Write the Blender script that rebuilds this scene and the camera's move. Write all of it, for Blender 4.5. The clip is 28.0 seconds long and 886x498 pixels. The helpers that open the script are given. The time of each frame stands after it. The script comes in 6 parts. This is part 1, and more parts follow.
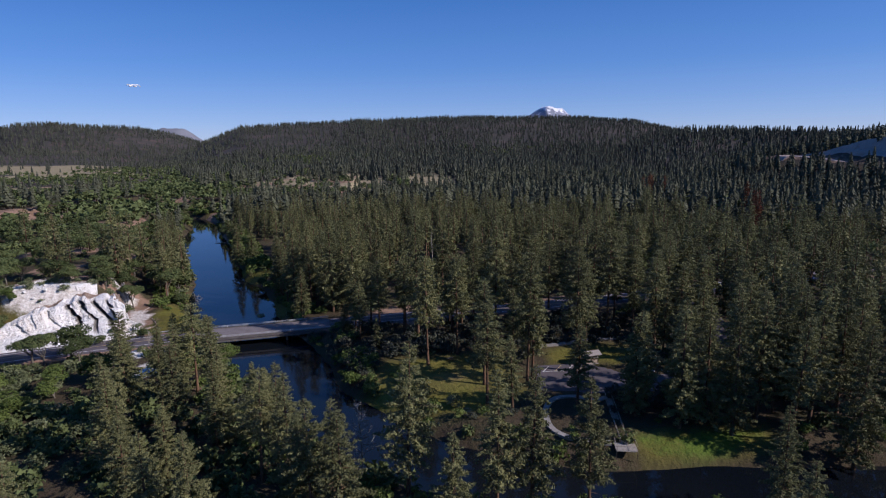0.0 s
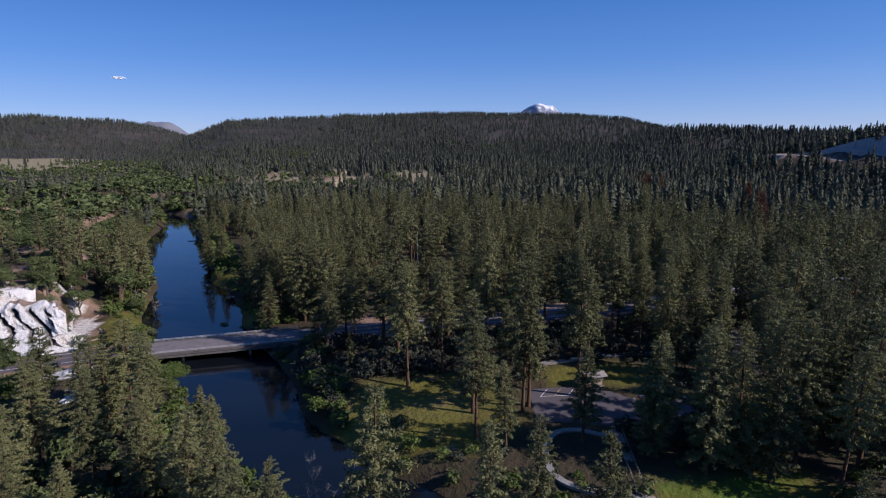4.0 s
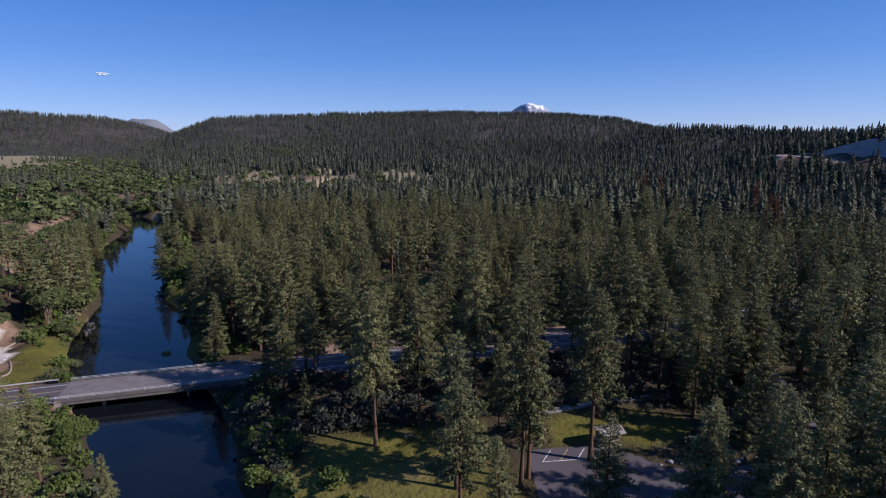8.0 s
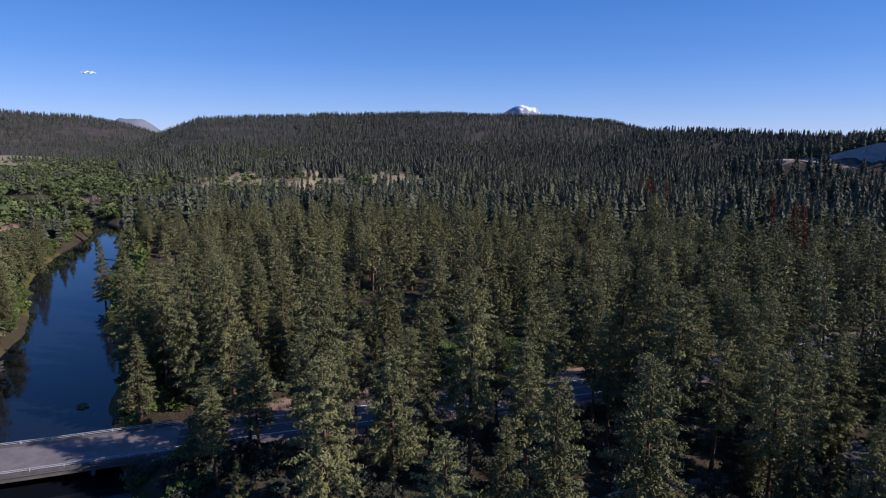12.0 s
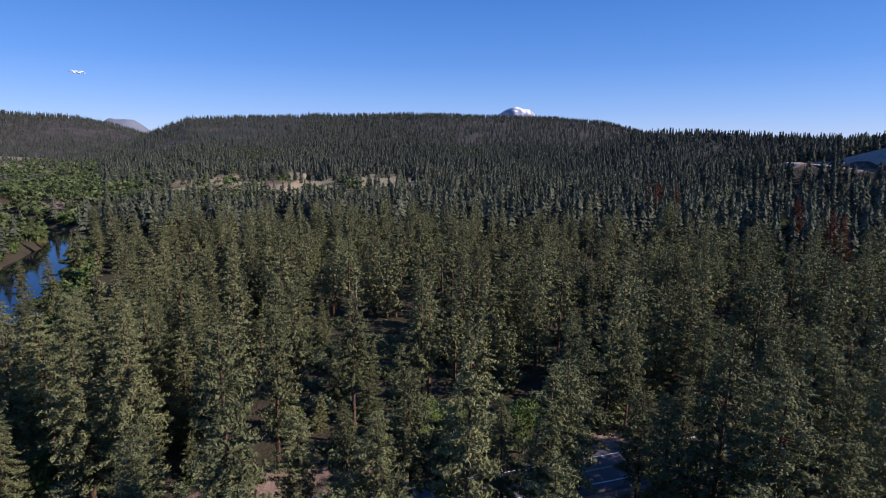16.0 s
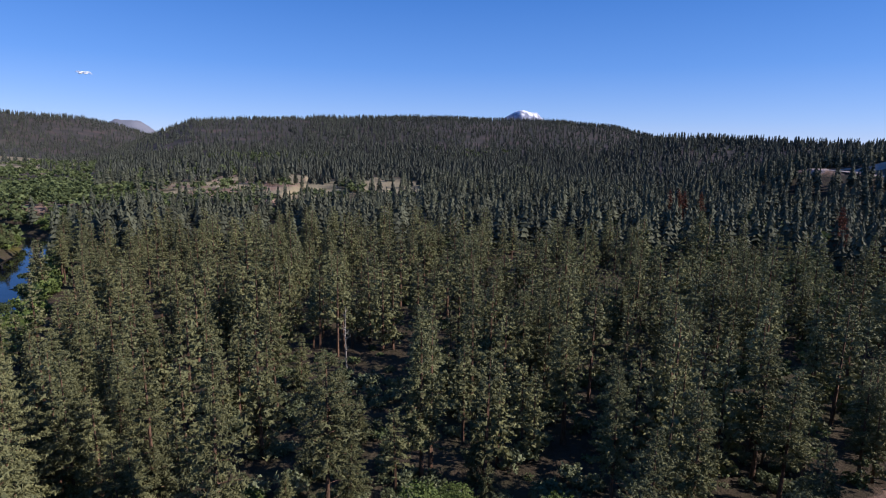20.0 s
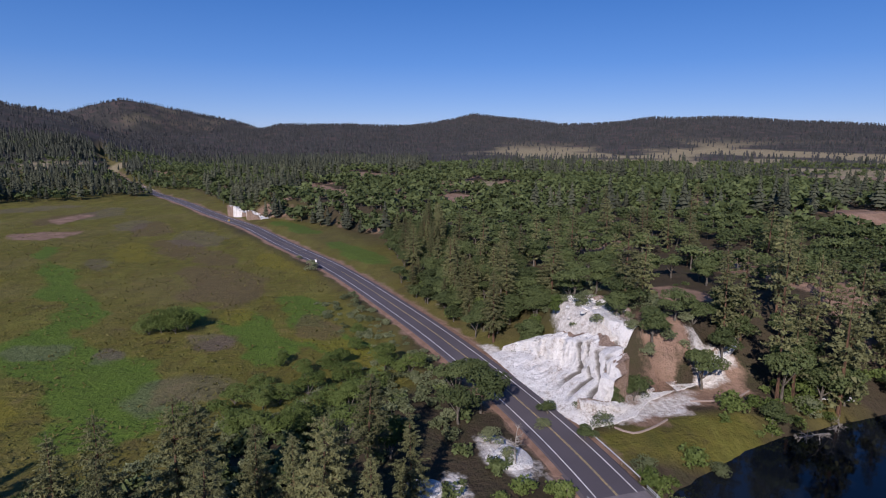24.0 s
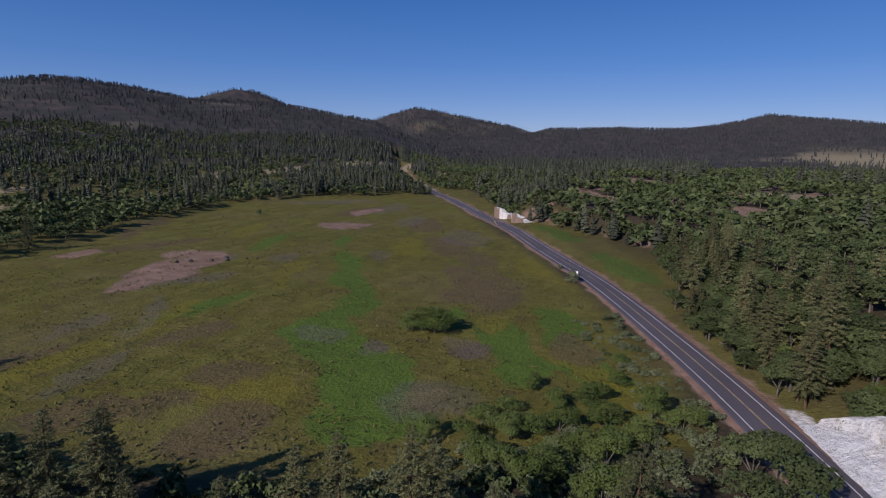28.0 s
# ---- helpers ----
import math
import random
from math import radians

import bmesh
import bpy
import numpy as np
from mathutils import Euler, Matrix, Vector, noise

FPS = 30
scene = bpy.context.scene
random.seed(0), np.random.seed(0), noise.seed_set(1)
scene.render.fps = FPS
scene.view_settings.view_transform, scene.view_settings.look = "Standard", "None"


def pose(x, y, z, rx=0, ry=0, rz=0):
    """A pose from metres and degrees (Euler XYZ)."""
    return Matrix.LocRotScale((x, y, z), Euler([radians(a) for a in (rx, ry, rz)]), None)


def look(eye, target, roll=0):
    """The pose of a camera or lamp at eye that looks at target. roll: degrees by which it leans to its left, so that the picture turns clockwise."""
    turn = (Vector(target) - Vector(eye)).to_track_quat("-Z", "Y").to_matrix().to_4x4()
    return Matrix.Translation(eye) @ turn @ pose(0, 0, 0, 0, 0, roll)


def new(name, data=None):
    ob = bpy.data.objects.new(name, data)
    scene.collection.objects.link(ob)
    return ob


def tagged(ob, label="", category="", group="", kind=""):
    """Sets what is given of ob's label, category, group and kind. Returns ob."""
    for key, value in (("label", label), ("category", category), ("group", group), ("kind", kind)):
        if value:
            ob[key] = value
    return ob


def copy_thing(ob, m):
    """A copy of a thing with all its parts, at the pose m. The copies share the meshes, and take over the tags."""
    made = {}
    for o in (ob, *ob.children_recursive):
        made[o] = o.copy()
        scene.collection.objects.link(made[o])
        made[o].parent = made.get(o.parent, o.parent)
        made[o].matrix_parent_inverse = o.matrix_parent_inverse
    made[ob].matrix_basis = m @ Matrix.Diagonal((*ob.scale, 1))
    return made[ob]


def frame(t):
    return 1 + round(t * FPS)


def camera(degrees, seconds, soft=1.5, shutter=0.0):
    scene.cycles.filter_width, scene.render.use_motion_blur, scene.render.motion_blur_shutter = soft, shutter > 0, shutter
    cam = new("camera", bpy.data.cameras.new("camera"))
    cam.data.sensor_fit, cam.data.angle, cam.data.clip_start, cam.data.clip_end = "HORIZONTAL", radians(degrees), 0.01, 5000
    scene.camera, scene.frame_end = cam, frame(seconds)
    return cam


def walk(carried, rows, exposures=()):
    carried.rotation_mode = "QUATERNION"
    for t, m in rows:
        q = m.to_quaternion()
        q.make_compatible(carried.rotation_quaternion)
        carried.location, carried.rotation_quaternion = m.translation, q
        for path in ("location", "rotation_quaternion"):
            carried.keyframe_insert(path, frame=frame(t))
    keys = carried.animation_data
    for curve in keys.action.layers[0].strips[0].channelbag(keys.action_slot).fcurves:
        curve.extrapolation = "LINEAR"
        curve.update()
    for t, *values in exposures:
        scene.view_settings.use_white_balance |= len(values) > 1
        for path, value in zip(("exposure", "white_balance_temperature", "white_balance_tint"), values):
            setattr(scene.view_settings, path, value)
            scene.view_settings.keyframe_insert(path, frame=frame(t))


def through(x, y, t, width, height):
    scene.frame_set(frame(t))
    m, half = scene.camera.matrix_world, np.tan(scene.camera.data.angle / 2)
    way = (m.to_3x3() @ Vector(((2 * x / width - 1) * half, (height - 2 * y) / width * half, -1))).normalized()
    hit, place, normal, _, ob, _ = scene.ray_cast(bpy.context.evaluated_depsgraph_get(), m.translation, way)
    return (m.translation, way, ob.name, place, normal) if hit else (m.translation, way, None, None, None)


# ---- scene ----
cam = camera(76.5, 28.0, soft=1.1)
PATH = [
    (0, (-22.51, 123.94, 62.90), (-20.45, 143.50, 59.25), -0.91),
    (0.5, (-22.13, 126.05, 62.50), (-20.03, 145.59, 58.82), -0.87),
    (1, (-21.73, 128.21, 62.13), (-19.58, 147.74, 58.43), -0.78),
    (1.5, (-21.29, 130.50, 61.81), (-19.09, 150.05, 58.11), -0.72),
    (2, (-20.81, 133.00, 61.57), (-18.57, 152.53, 57.86), -0.65),
    (2.5, (-20.29, 135.72, 61.40), (-18.01, 155.24, 57.67), -0.54),
    (4.5, (-18.10, 147.60, 60.88), (-15.63, 167.09, 57.11), -0.32),
    (5, (-17.50, 150.81, 60.79), (-14.97, 170.29, 57.01), -0.27),
    (5.5, (-16.82, 154.20, 60.73), (-14.25, 173.67, 56.94), -0.25),
    (6, (-16.05, 157.70, 60.66), (-13.45, 177.17, 56.87), -0.19),
    (6.5, (-15.24, 161.28, 60.58), (-12.59, 180.74, 56.79), -0.16),
    (7, (-14.39, 164.93, 60.51), (-11.71, 184.38, 56.72), -0.12),
    (7.5, (-13.54, 168.63, 60.47), (-10.81, 188.08, 56.68), -0.09),
    (8, (-12.73, 172.40, 60.45), (-9.96, 191.84, 56.66), -0.06),
    (8.5, (-11.96, 176.22, 60.44), (-9.13, 195.65, 56.66), -0.02),
    (9, (-11.24, 180.08, 60.43), (-8.38, 199.51, 56.65), 0.03),
    (9.5, (-10.55, 183.98, 60.41), (-7.64, 203.40, 56.64), 0.10),
    (10, (-9.89, 187.93, 60.40), (-6.94, 207.35, 56.63), 0.13),
    (10.5, (-9.24, 191.93, 60.39), (-6.24, 211.34, 56.63), 0.17),
    (11, (-8.60, 195.97, 60.37), (-5.57, 215.38, 56.62), 0.20),
    (11.5, (-7.92, 200.02, 60.34), (-4.88, 219.43, 56.60), 0.23),
    (12, (-7.18, 204.05, 60.30), (-4.11, 223.46, 56.57), 0.28),
    (12.5, (-6.41, 208.06, 60.28), (-3.34, 227.47, 56.55), 0.33),
    (14.5, (-3.11, 224.04, 60.34), (0.06, 243.44, 56.64), 0.35),
    (15, (-2.29, 228.13, 60.30), (0.92, 247.53, 56.62), 0.35),
    (15.5, (-1.45, 232.28, 60.19), (1.80, 251.67, 56.50), 0.41),
    (16, (-0.60, 236.45, 60.04), (2.68, 255.83, 56.37), 0.47),
    (16.5, (0.24, 240.57, 59.91), (3.56, 259.95, 56.24), 0.50),
    (17, (1.01, 244.54, 59.81), (4.34, 263.92, 56.15), 0.57),
    (17.5, (1.74, 248.41, 59.73), (5.10, 267.79, 56.07), 0.61),
    (18, (2.41, 252.18, 59.69), (5.80, 271.55, 56.03), 0.65),
    (18.5, (3.03, 255.78, 59.71), (6.45, 275.14, 56.06), 0.67),
    (19, (3.54, 259.08, 59.78), (6.97, 278.44, 56.14), 0.72),
    (19.5, (3.84, 261.92, 59.89), (7.29, 281.30, 56.29), 0.76),
    (20, (3.77, 264.13, 59.93), (6.87, 283.56, 56.36), 0.86),
    (20.5, (3.33, 265.69, 59.90), (-1.43, 284.78, 56.30), 0.20),
    (21, (2.55, 266.71, 59.81), (-10.71, 281.23, 56.18), 0.30),
    (21.5, (1.48, 267.28, 59.68), (-16.17, 275.92, 55.99), 0.40),
    (23.5, (-3.85, 268.13, 59.13), (-22.51, 274.28, 55.42), 0.44),
    (24, (-5.38, 268.25, 59.04), (-24.89, 270.61, 55.33), 0.26),
    (24.5, (-7.11, 268.30, 58.98), (-26.66, 266.25, 55.29), 0.26),
    (25, (-9.01, 268.16, 58.96), (-28.33, 264.51, 55.29), 0.22),
    (25.5, (-11.06, 267.81, 58.95), (-29.45, 260.84, 55.29), 0.21),
    (26, (-13.18, 267.29, 58.94), (-31.35, 259.76, 55.28), 0.23),
    (26.5, (-15.36, 266.65, 58.95), (-33.51, 259.08, 55.29), 0.32),
    (27, (-17.56, 265.98, 58.93), (-35.68, 258.36, 55.28), 0.37),
    (27.5, (-19.74, 265.35, 58.87), (-37.86, 257.71, 55.23), 0.35),
    (28, (-21.93, 264.74, 58.81), (-40.47, 258.18, 55.18), 0.47),
]
walk(cam, [(t, look(eye, target, roll)) for t, eye, target, roll in PATH], exposures=[(0.0, 0.05, 6100, 22), (5.0, 0.12, 6100, 22), (8.0, 0.18, 6100, 22), (12.0, 0.27, 6100, 22), (17.0, 0.36, 6100, 22), (20.0, 0.36, 6100, 22), (21.0, 0.26, 6100, 22), (21.5, 0.26, 6100, 22), (24.0, -0.06, 6100, 22), (25.0, -0.2, 6100, 22), (28.0, -0.34, 6100, 22)])

# ---- world, sun, exposure ----
SUN_EL, SUN_AZ = radians(31), radians(113)      # azimuth clockwise from +y
world = bpy.data.worlds.new("world")
scene.world = world
world.use_nodes = True
wn, wl = world.node_tree.nodes, world.node_tree.links
sky = wn.new("ShaderNodeTexSky")
sky.sky_type, sky.sun_disc = "NISHITA", False
sky.sun_elevation, sky.sun_rotation = SUN_EL, SUN_AZ
sky.altitude, sky.air_density, sky.dust_density, sky.ozone_density = 1200, 0.9, 0.0, 2.6
deep = wn.new("ShaderNodeHueSaturation")
deep.inputs["Saturation"].default_value = 1.30
wl.new(sky.outputs[0], deep.inputs["Color"])
cool = wn.new("ShaderNodeMix")
cool.data_type, cool.blend_type = "RGBA", "MULTIPLY"
cool.inputs[0].default_value, cool.inputs[7].default_value = 1.0, (1.0, 0.97, 1.20, 1)
wl.new(deep.outputs[0], cool.inputs[6])
wl.new(cool.outputs[2], wn["Background"].inputs[0])
wn["Background"].inputs[1].default_value = 0.078
# light scattered again and again in the air: even all round, paler towards the horizon
up = wn.new("ShaderNodeSeparateXYZ")
wl.new(wn.new("ShaderNodeTexCoord").outputs["Generated"], up.inputs[0])
air = wn.new("ShaderNodeValToRGB")
while len(air.color_ramp.elements) < 5:
    air.color_ramp.elements.new(0.5)
for stop, (place, tone) in zip(air.color_ramp.elements, ((0.0, (0.33, 0.48, 0.70)), (0.045, (0.235, 0.41, 0.69)), (0.13, (0.115, 0.29, 0.63)), (0.25, (0.055, 0.195, 0.51)), (1.0, (0.028, 0.10, 0.30)))):
    stop.position, stop.color = place, (*tone, 1)
wl.new(up.outputs[2], air.inputs[0])
diffuse_air = wn.new("ShaderNodeBackground")
wl.new(air.outputs[0], diffuse_air.inputs[0])
blend = wn.new("ShaderNodeMixShader")
blend.inputs[0].default_value = 0.62
wl.new(wn["Background"].outputs[0], blend.inputs[1])
wl.new(diffuse_air.outputs[0], blend.inputs[2])
wl.new(blend.outputs[0], wn["World Output"].inputs["Surface"])
sun_data = bpy.data.lights.new("sun", "SUN")
sun_data.energy, sun_data.angle, sun_data.color = 5.0, radians(0.53), (1.0, 0.93, 0.82)
sun = new("sun", sun_data)
to_sun = Vector((math.sin(SUN_AZ) * math.cos(SUN_EL), math.cos(SUN_AZ) * math.cos(SUN_EL), math.sin(SUN_EL)))
sun.matrix_world = Matrix.Translation((0, 250, 400)) @ to_sun.to_track_quat("Z", "Y").to_matrix().to_4x4()

# ---- number helpers ----
def hash_noise(i, j, seed):
    n = (i * 374761393 + j * 668265263 + seed * 974634301) & 0x7FFFFFFF
    n = ((n ^ (n >> 13)) * 1274126177) & 0x7FFFFFFF
    return ((n ^ (n >> 16)) & 0xFFFF) / 32767.5 - 1.0


def vnoise(x, y, size, seed=0):
    """Smooth value noise from -1 to 1, for arrays."""
    X, Y = np.asarray(x, float) / size, np.asarray(y, float) / size
    i, j = np.floor(X).astype(np.int64), np.floor(Y).astype(np.int64)
    u, v = X - i, Y - j
    u, v = u * u * (3 - 2 * u), v * v * (3 - 2 * v)
    a = hash_noise(i, j, seed) * (1 - u) + hash_noise(i + 1, j, seed) * u
    b = hash_noise(i, j + 1, seed) * (1 - u) + hash_noise(i + 1, j + 1, seed) * u
    return a * (1 - v) + b * v


def fbm(x, y, size, seed=0, octaves=3):
    return sum(vnoise(x, y, size / 2**k, seed + 17 * k) / 2**k for k in range(octaves)) / 1.6


def step(a, b, x):
    t = np.clip((np.asarray(x, float) - a) / (b - a), 0, 1)
    return t * t * (3 - 2 * t)


def resample(points, gap):
    """A smooth line through the points (Catmull-Rom), with samples about gap apart."""
    p = np.array(points, float)
    p = np.vstack([2 * p[0] - p[1], p, 2 * p[-1] - p[-2]])
    out = []
    for a, b, c, d in zip(p, p[1:], p[2:], p[3:]):
        n = max(2, int(np.linalg.norm((c - b)[:2]) / gap))
        t = (np.arange(n) / n)[:, None]
        out.append(0.5 * (2 * b + (c - a) * t + (2 * a - 5 * b + 4 * c - d) * t**2 + (3 * b - a - 3 * c + d) * t**3))
    return np.vstack([*out, p[-2:-1]])


def line_distance(x, y, line):
    """Distance to a line of rows x, y, value, and the value at the nearest place."""
    best, value = np.full(np.shape(x), 1e9), np.zeros(np.shape(x))
    for a, b in zip(line, line[1:]):
        d = b[:2] - a[:2]
        t = np.clip(((x - a[0]) * d[0] + (y - a[1]) * d[1]) / (d @ d), 0, 1)
        dist = np.hypot(x - a[0] - t * d[0], y - a[1] - t * d[1])
        near = dist < best
        best, value = np.where(near, dist, best), np.where(near, a[2] + t * (b[2] - a[2]), value)
    return best, value


def inside(x, y, polygon):
    """Signed distance to a polygon's edge, positive inside."""
    poly = np.array([(*p, 0) for p in polygon], float)
    ring = np.vstack([poly, poly[:1]])
    dist, _ = line_distance(x, y, ring)
    hit = np.zeros(np.shape(x), bool)
    for a, b in zip(ring, ring[1:]):
        cross = (a[1] > y) != (b[1] > y)
        dy = b[1] - a[1] if abs(b[1] - a[1]) > 1e-9 else 1e-9
        hit ^= cross & (x < (b[0] - a[0]) * (y - a[1]) / dy + a[0])
    return np.where(hit, dist, -dist)


# ---- mesh helpers ----
def mesh_of(name, verts, faces, mats, indices=None, smooth=False):
    """A mesh from arrays; faces is an (n, 3) or (n, 4) array."""
    verts, faces = np.asarray(verts, np.float32), np.asarray(faces, np.int32)
    me = bpy.data.meshes.new(name)
    me.vertices.add(len(verts))
    me.vertices.foreach_set("co", verts.ravel())
    n, k = faces.shape
    me.loops.add(n * k)
    me.loops.foreach_set("vertex_index", faces.ravel())
    me.polygons.add(n)
    me.polygons.foreach_set("loop_start", np.arange(0, n * k, k, dtype=np.int32))
    for m in mats if isinstance(mats, (list, tuple)) else [mats]:
        me.materials.append(m)
    if indices is not None:
        me.polygons.foreach_set("material_index", np.asarray(indices, np.int32))
    me.polygons.foreach_set("use_smooth", np.full(n, smooth))
    me.update(calc_edges=True)
    return me


def part(name, bm, material, parent, label=""):
    """Links a bmesh (or a ready mesh) as one mesh object under a thing or a part."""
    if isinstance(bm, bmesh.types.BMesh):
        me = bpy.data.meshes.new(name)
        bm.to_mesh(me)
        bm.free()
        me.materials.append(material)
    else:
        me = bm
    ob = new(name, me)
    ob.parent = parent
    return tagged(ob, label) if label else ob


def thing(name, m, label, category, group="", kind=""):
    ob = new(name)
    ob.matrix_world = m
    ob.empty_display_size = 0.5
    return tagged(ob, label, category, group, kind)


def box(bm, size, at, turn=0.0, bevel=0.0, tilt=(0, 0)):
    """Adds a box of that size, centred at a place, turned round z (degrees)."""
    m = pose(*at, tilt[0], tilt[1], turn) @ Matrix.Diagonal((*size, 1))
    made = bmesh.ops.create_cube(bm, size=1, matrix=m)["verts"]
    if bevel:
        edges = {e for v in made for e in v.link_edges}
        bmesh.ops.bevel(bm, geom=list(edges), offset=bevel, segments=1, affect="EDGES")
    return bm


def tube(bm, a, b, r0, r1, sides=8):
    a, b = Vector(a), Vector(b)
    m = Matrix.Translation((a + b) / 2) @ (b - a).to_track_quat("Z", "Y").to_matrix().to_4x4()
    bmesh.ops.create_cone(bm, cap_ends=True, segments=sides, radius1=r0, radius2=r1, depth=(b - a).length, matrix=m)
    return bm


def strip(line, offsets, lift=0.0):
    """Vertices and quads of a ribbon along a line of x, y, z rows, at sideways offsets (metres to the left) with heights."""
    d = np.gradient(line[:, :2], axis=0)
    d /= np.linalg.norm(d, axis=1)[:, None]
    left = np.stack([-d[:, 1], d[:, 0]], 1)
    cols = [np.column_stack([line[:, :2] + left * o, line[:, 2] + h + lift]) for o, h in offsets]
    verts = np.stack(cols, 1).reshape(-1, 3)
    n, k = len(line), len(offsets)
    i, j = np.meshgrid(np.arange(n - 1), np.arange(k - 1), indexing="ij")
    a = (i * k + j).ravel()
    return verts, np.stack([a, a + k, a + k + 1, a + 1][::-1], 1)


# ---- materials ----
class Nodes:
    """A short way to write node materials."""

    def __init__(self, name):
        self.mat = bpy.data.materials.new(name)
        self.mat.use_nodes = True
        self.tree = self.mat.node_tree
        self.bsdf = self.tree.nodes["Principled BSDF"]

    def add(self, kind, **values):
        node = self.tree.nodes.new(kind)
        for key, value in values.items():
            if key in ("data_type", "blend_type", "operation", "attribute_name", "feature", "noise_dimensions", "distance"):
                if key == "data_type": node.data_type = value
                elif key == "blend_type": node.blend_type = value
                elif key == "operation": node.operation = value
                elif key == "attribute_name": node.attribute_name = value
                elif key == "feature": node.feature = value
        return node

    def link(self, a, b):
        self.tree.links.new(a, b)

    def coords(self):
        return self.add("ShaderNodeNewGeometry").outputs["Position"]

    def local(self):
        return self.add("ShaderNodeTexCoord").outputs["Object"]

    def noise(self, where, scale, detail=3.0, rough=0.55, stretch=None):
        n = self.add("ShaderNodeTexNoise")
        n.inputs["Scale"].default_value, n.inputs["Detail"].default_value, n.inputs["Roughness"].default_value = scale, detail, rough
        if stretch:
            m = self.add("ShaderNodeMapping")
            m.inputs["Scale"].default_value = stretch
            self.link(where, m.inputs["Vector"])
            where = m.outputs[0]
        self.link(where, n.inputs["Vector"])
        return n.outputs["Fac"]

    def ramp(self, fac, stops):
        r = self.add("ShaderNodeValToRGB")
        e = r.color_ramp.elements
        while len(e) < len(stops):
            e.new(0.5)
        for el, (p, c) in zip(e, stops):
            el.position, el.color = p, (*c, 1) if len(c) == 3 else c
        self.link(fac, r.inputs[0])
        return r.outputs[0]

    def mix(self, fac, a, b, how="MIX"):
        m = self.add("ShaderNodeMix", data_type="RGBA", blend_type=how)
        for socket, v in ((m.inputs[0], fac), (m.inputs[6], a), (m.inputs[7], b)):
            if isinstance(v, bpy.types.NodeSocket):
                self.link(v, socket)
            elif isinstance(v, tuple):
                socket.default_value = (*v, 1)
            else:
                socket.default_value = v
        return m.outputs[2]

    def math(self, op, a, b=0.0):
        m = self.add("ShaderNodeMath", operation=op)
        for socket, v in zip(m.inputs, (a, b)):
            if isinstance(v, bpy.types.NodeSocket):
                self.link(v, socket)
            else:
                socket.default_value = v
        return m.outputs[0]

    def attribute(self, name):
        n = self.add("ShaderNodeAttribute", attribute_name=name)
        return n

    def bump(self, height, strength, dist):
        b = self.add("ShaderNodeBump")
        b.inputs["Strength"].default_value, b.inputs["Distance"].default_value = strength, dist
        self.link(height, b.inputs["Height"])
        self.link(b.outputs[0], self.bsdf.inputs["Normal"])

    def done(self, colour, rough=0.8, spec=0.3, metal=0.0):
        if isinstance(colour, tuple):
            self.bsdf.inputs["Base Color"].default_value = (*colour, 1)
        else:
            self.link(colour, self.bsdf.inputs["Base Color"])
        if isinstance(rough, bpy.types.NodeSocket):
            self.link(rough, self.bsdf.inputs["Roughness"])
        else:
            self.bsdf.inputs["Roughness"].default_value = rough
        self.bsdf.inputs["Specular IOR Level"].default_value = spec
        self.bsdf.inputs["Metallic"].default_value = metal
        return self.mat


def leaf_material(name, dark, mid, light, through=0.15, gloss=0.15):
    n = Nodes(name)
    geo = n.add("ShaderNodeNewGeometry")
    tint = n.attribute("tint").outputs["Fac"]
    rnd = n.add("ShaderNodeObjectInfo").outputs["Random"]
    own = n.math("FRACT", n.math("ADD", tint, rnd))
    blade = n.math("ADD", n.math("MULTIPLY", geo.outputs["Random Per Island"], 0.34), n.math("MULTIPLY", own, 0.66))
    col = n.ramp(blade, [(0.1, dark), (0.5, mid), (0.92, light)])
    big = n.noise(geo.outputs["Position"], 0.03, 2)
    col = n.mix(n.math("MULTIPLY", big, 0.25), col, (mid[0] * 1.25, mid[1] * 1.02, mid[2] * 0.8))
    n.bsdf.inputs["Transmission Weight"].default_value = 0
    mat = n.done(col, 0.68, gloss)
    n.bsdf.inputs["Subsurface Weight"].default_value = 0
    tr = n.add("ShaderNodeBsdfTranslucent")
    n.link(col, tr.inputs["Color"])
    mx = n.add("ShaderNodeMixShader")
    mx.inputs[0].default_value = through
    n.link(n.bsdf.outputs[0], mx.inputs[1])
    n.link(tr.outputs[0], mx.inputs[2])
    n.link(mx.outputs[0], n.tree.nodes["Material Output"].inputs["Surface"])
    return mat


M = {}
M["pine"] = leaf_material("pine_needles", (0.070, 0.077, 0.036), (0.125, 0.133, 0.061), (0.192, 0.195, 0.085), 0.10)
# far needles: distance haze is put into these darker, bluer colours
M["fir"] = leaf_material("haze_blue_fir_needles", (0.036, 0.042, 0.034), (0.058, 0.066, 0.052), (0.086, 0.096, 0.070), 0.05, 0.06)
M["far_pine"] = leaf_material("haze_blue_pine_needles", (0.042, 0.048, 0.034), (0.070, 0.079, 0.054), (0.106, 0.116, 0.072), 0.06, 0.08)
# burnt slopes, with blue haze mixed into the leaf colour
M["burnt"] = leaf_material("burnt_hazy_mountain_scrub", (0.037, 0.042, 0.044), (0.054, 0.058, 0.061), (0.080, 0.076, 0.078), 0.05, 0.05)
M["red_needles"] = leaf_material("dead_red_needles", (0.06, 0.022, 0.014), (0.11, 0.04, 0.022), (0.15, 0.07, 0.035))
M["oak"] = leaf_material("oak_leaves", (0.044, 0.062, 0.024), (0.078, 0.104, 0.040), (0.122, 0.152, 0.058), 0.14)
M["willow"] = leaf_material("willow_leaves", (0.062, 0.092, 0.024), (0.106, 0.148, 0.040), (0.156, 0.202, 0.062), 0.22)
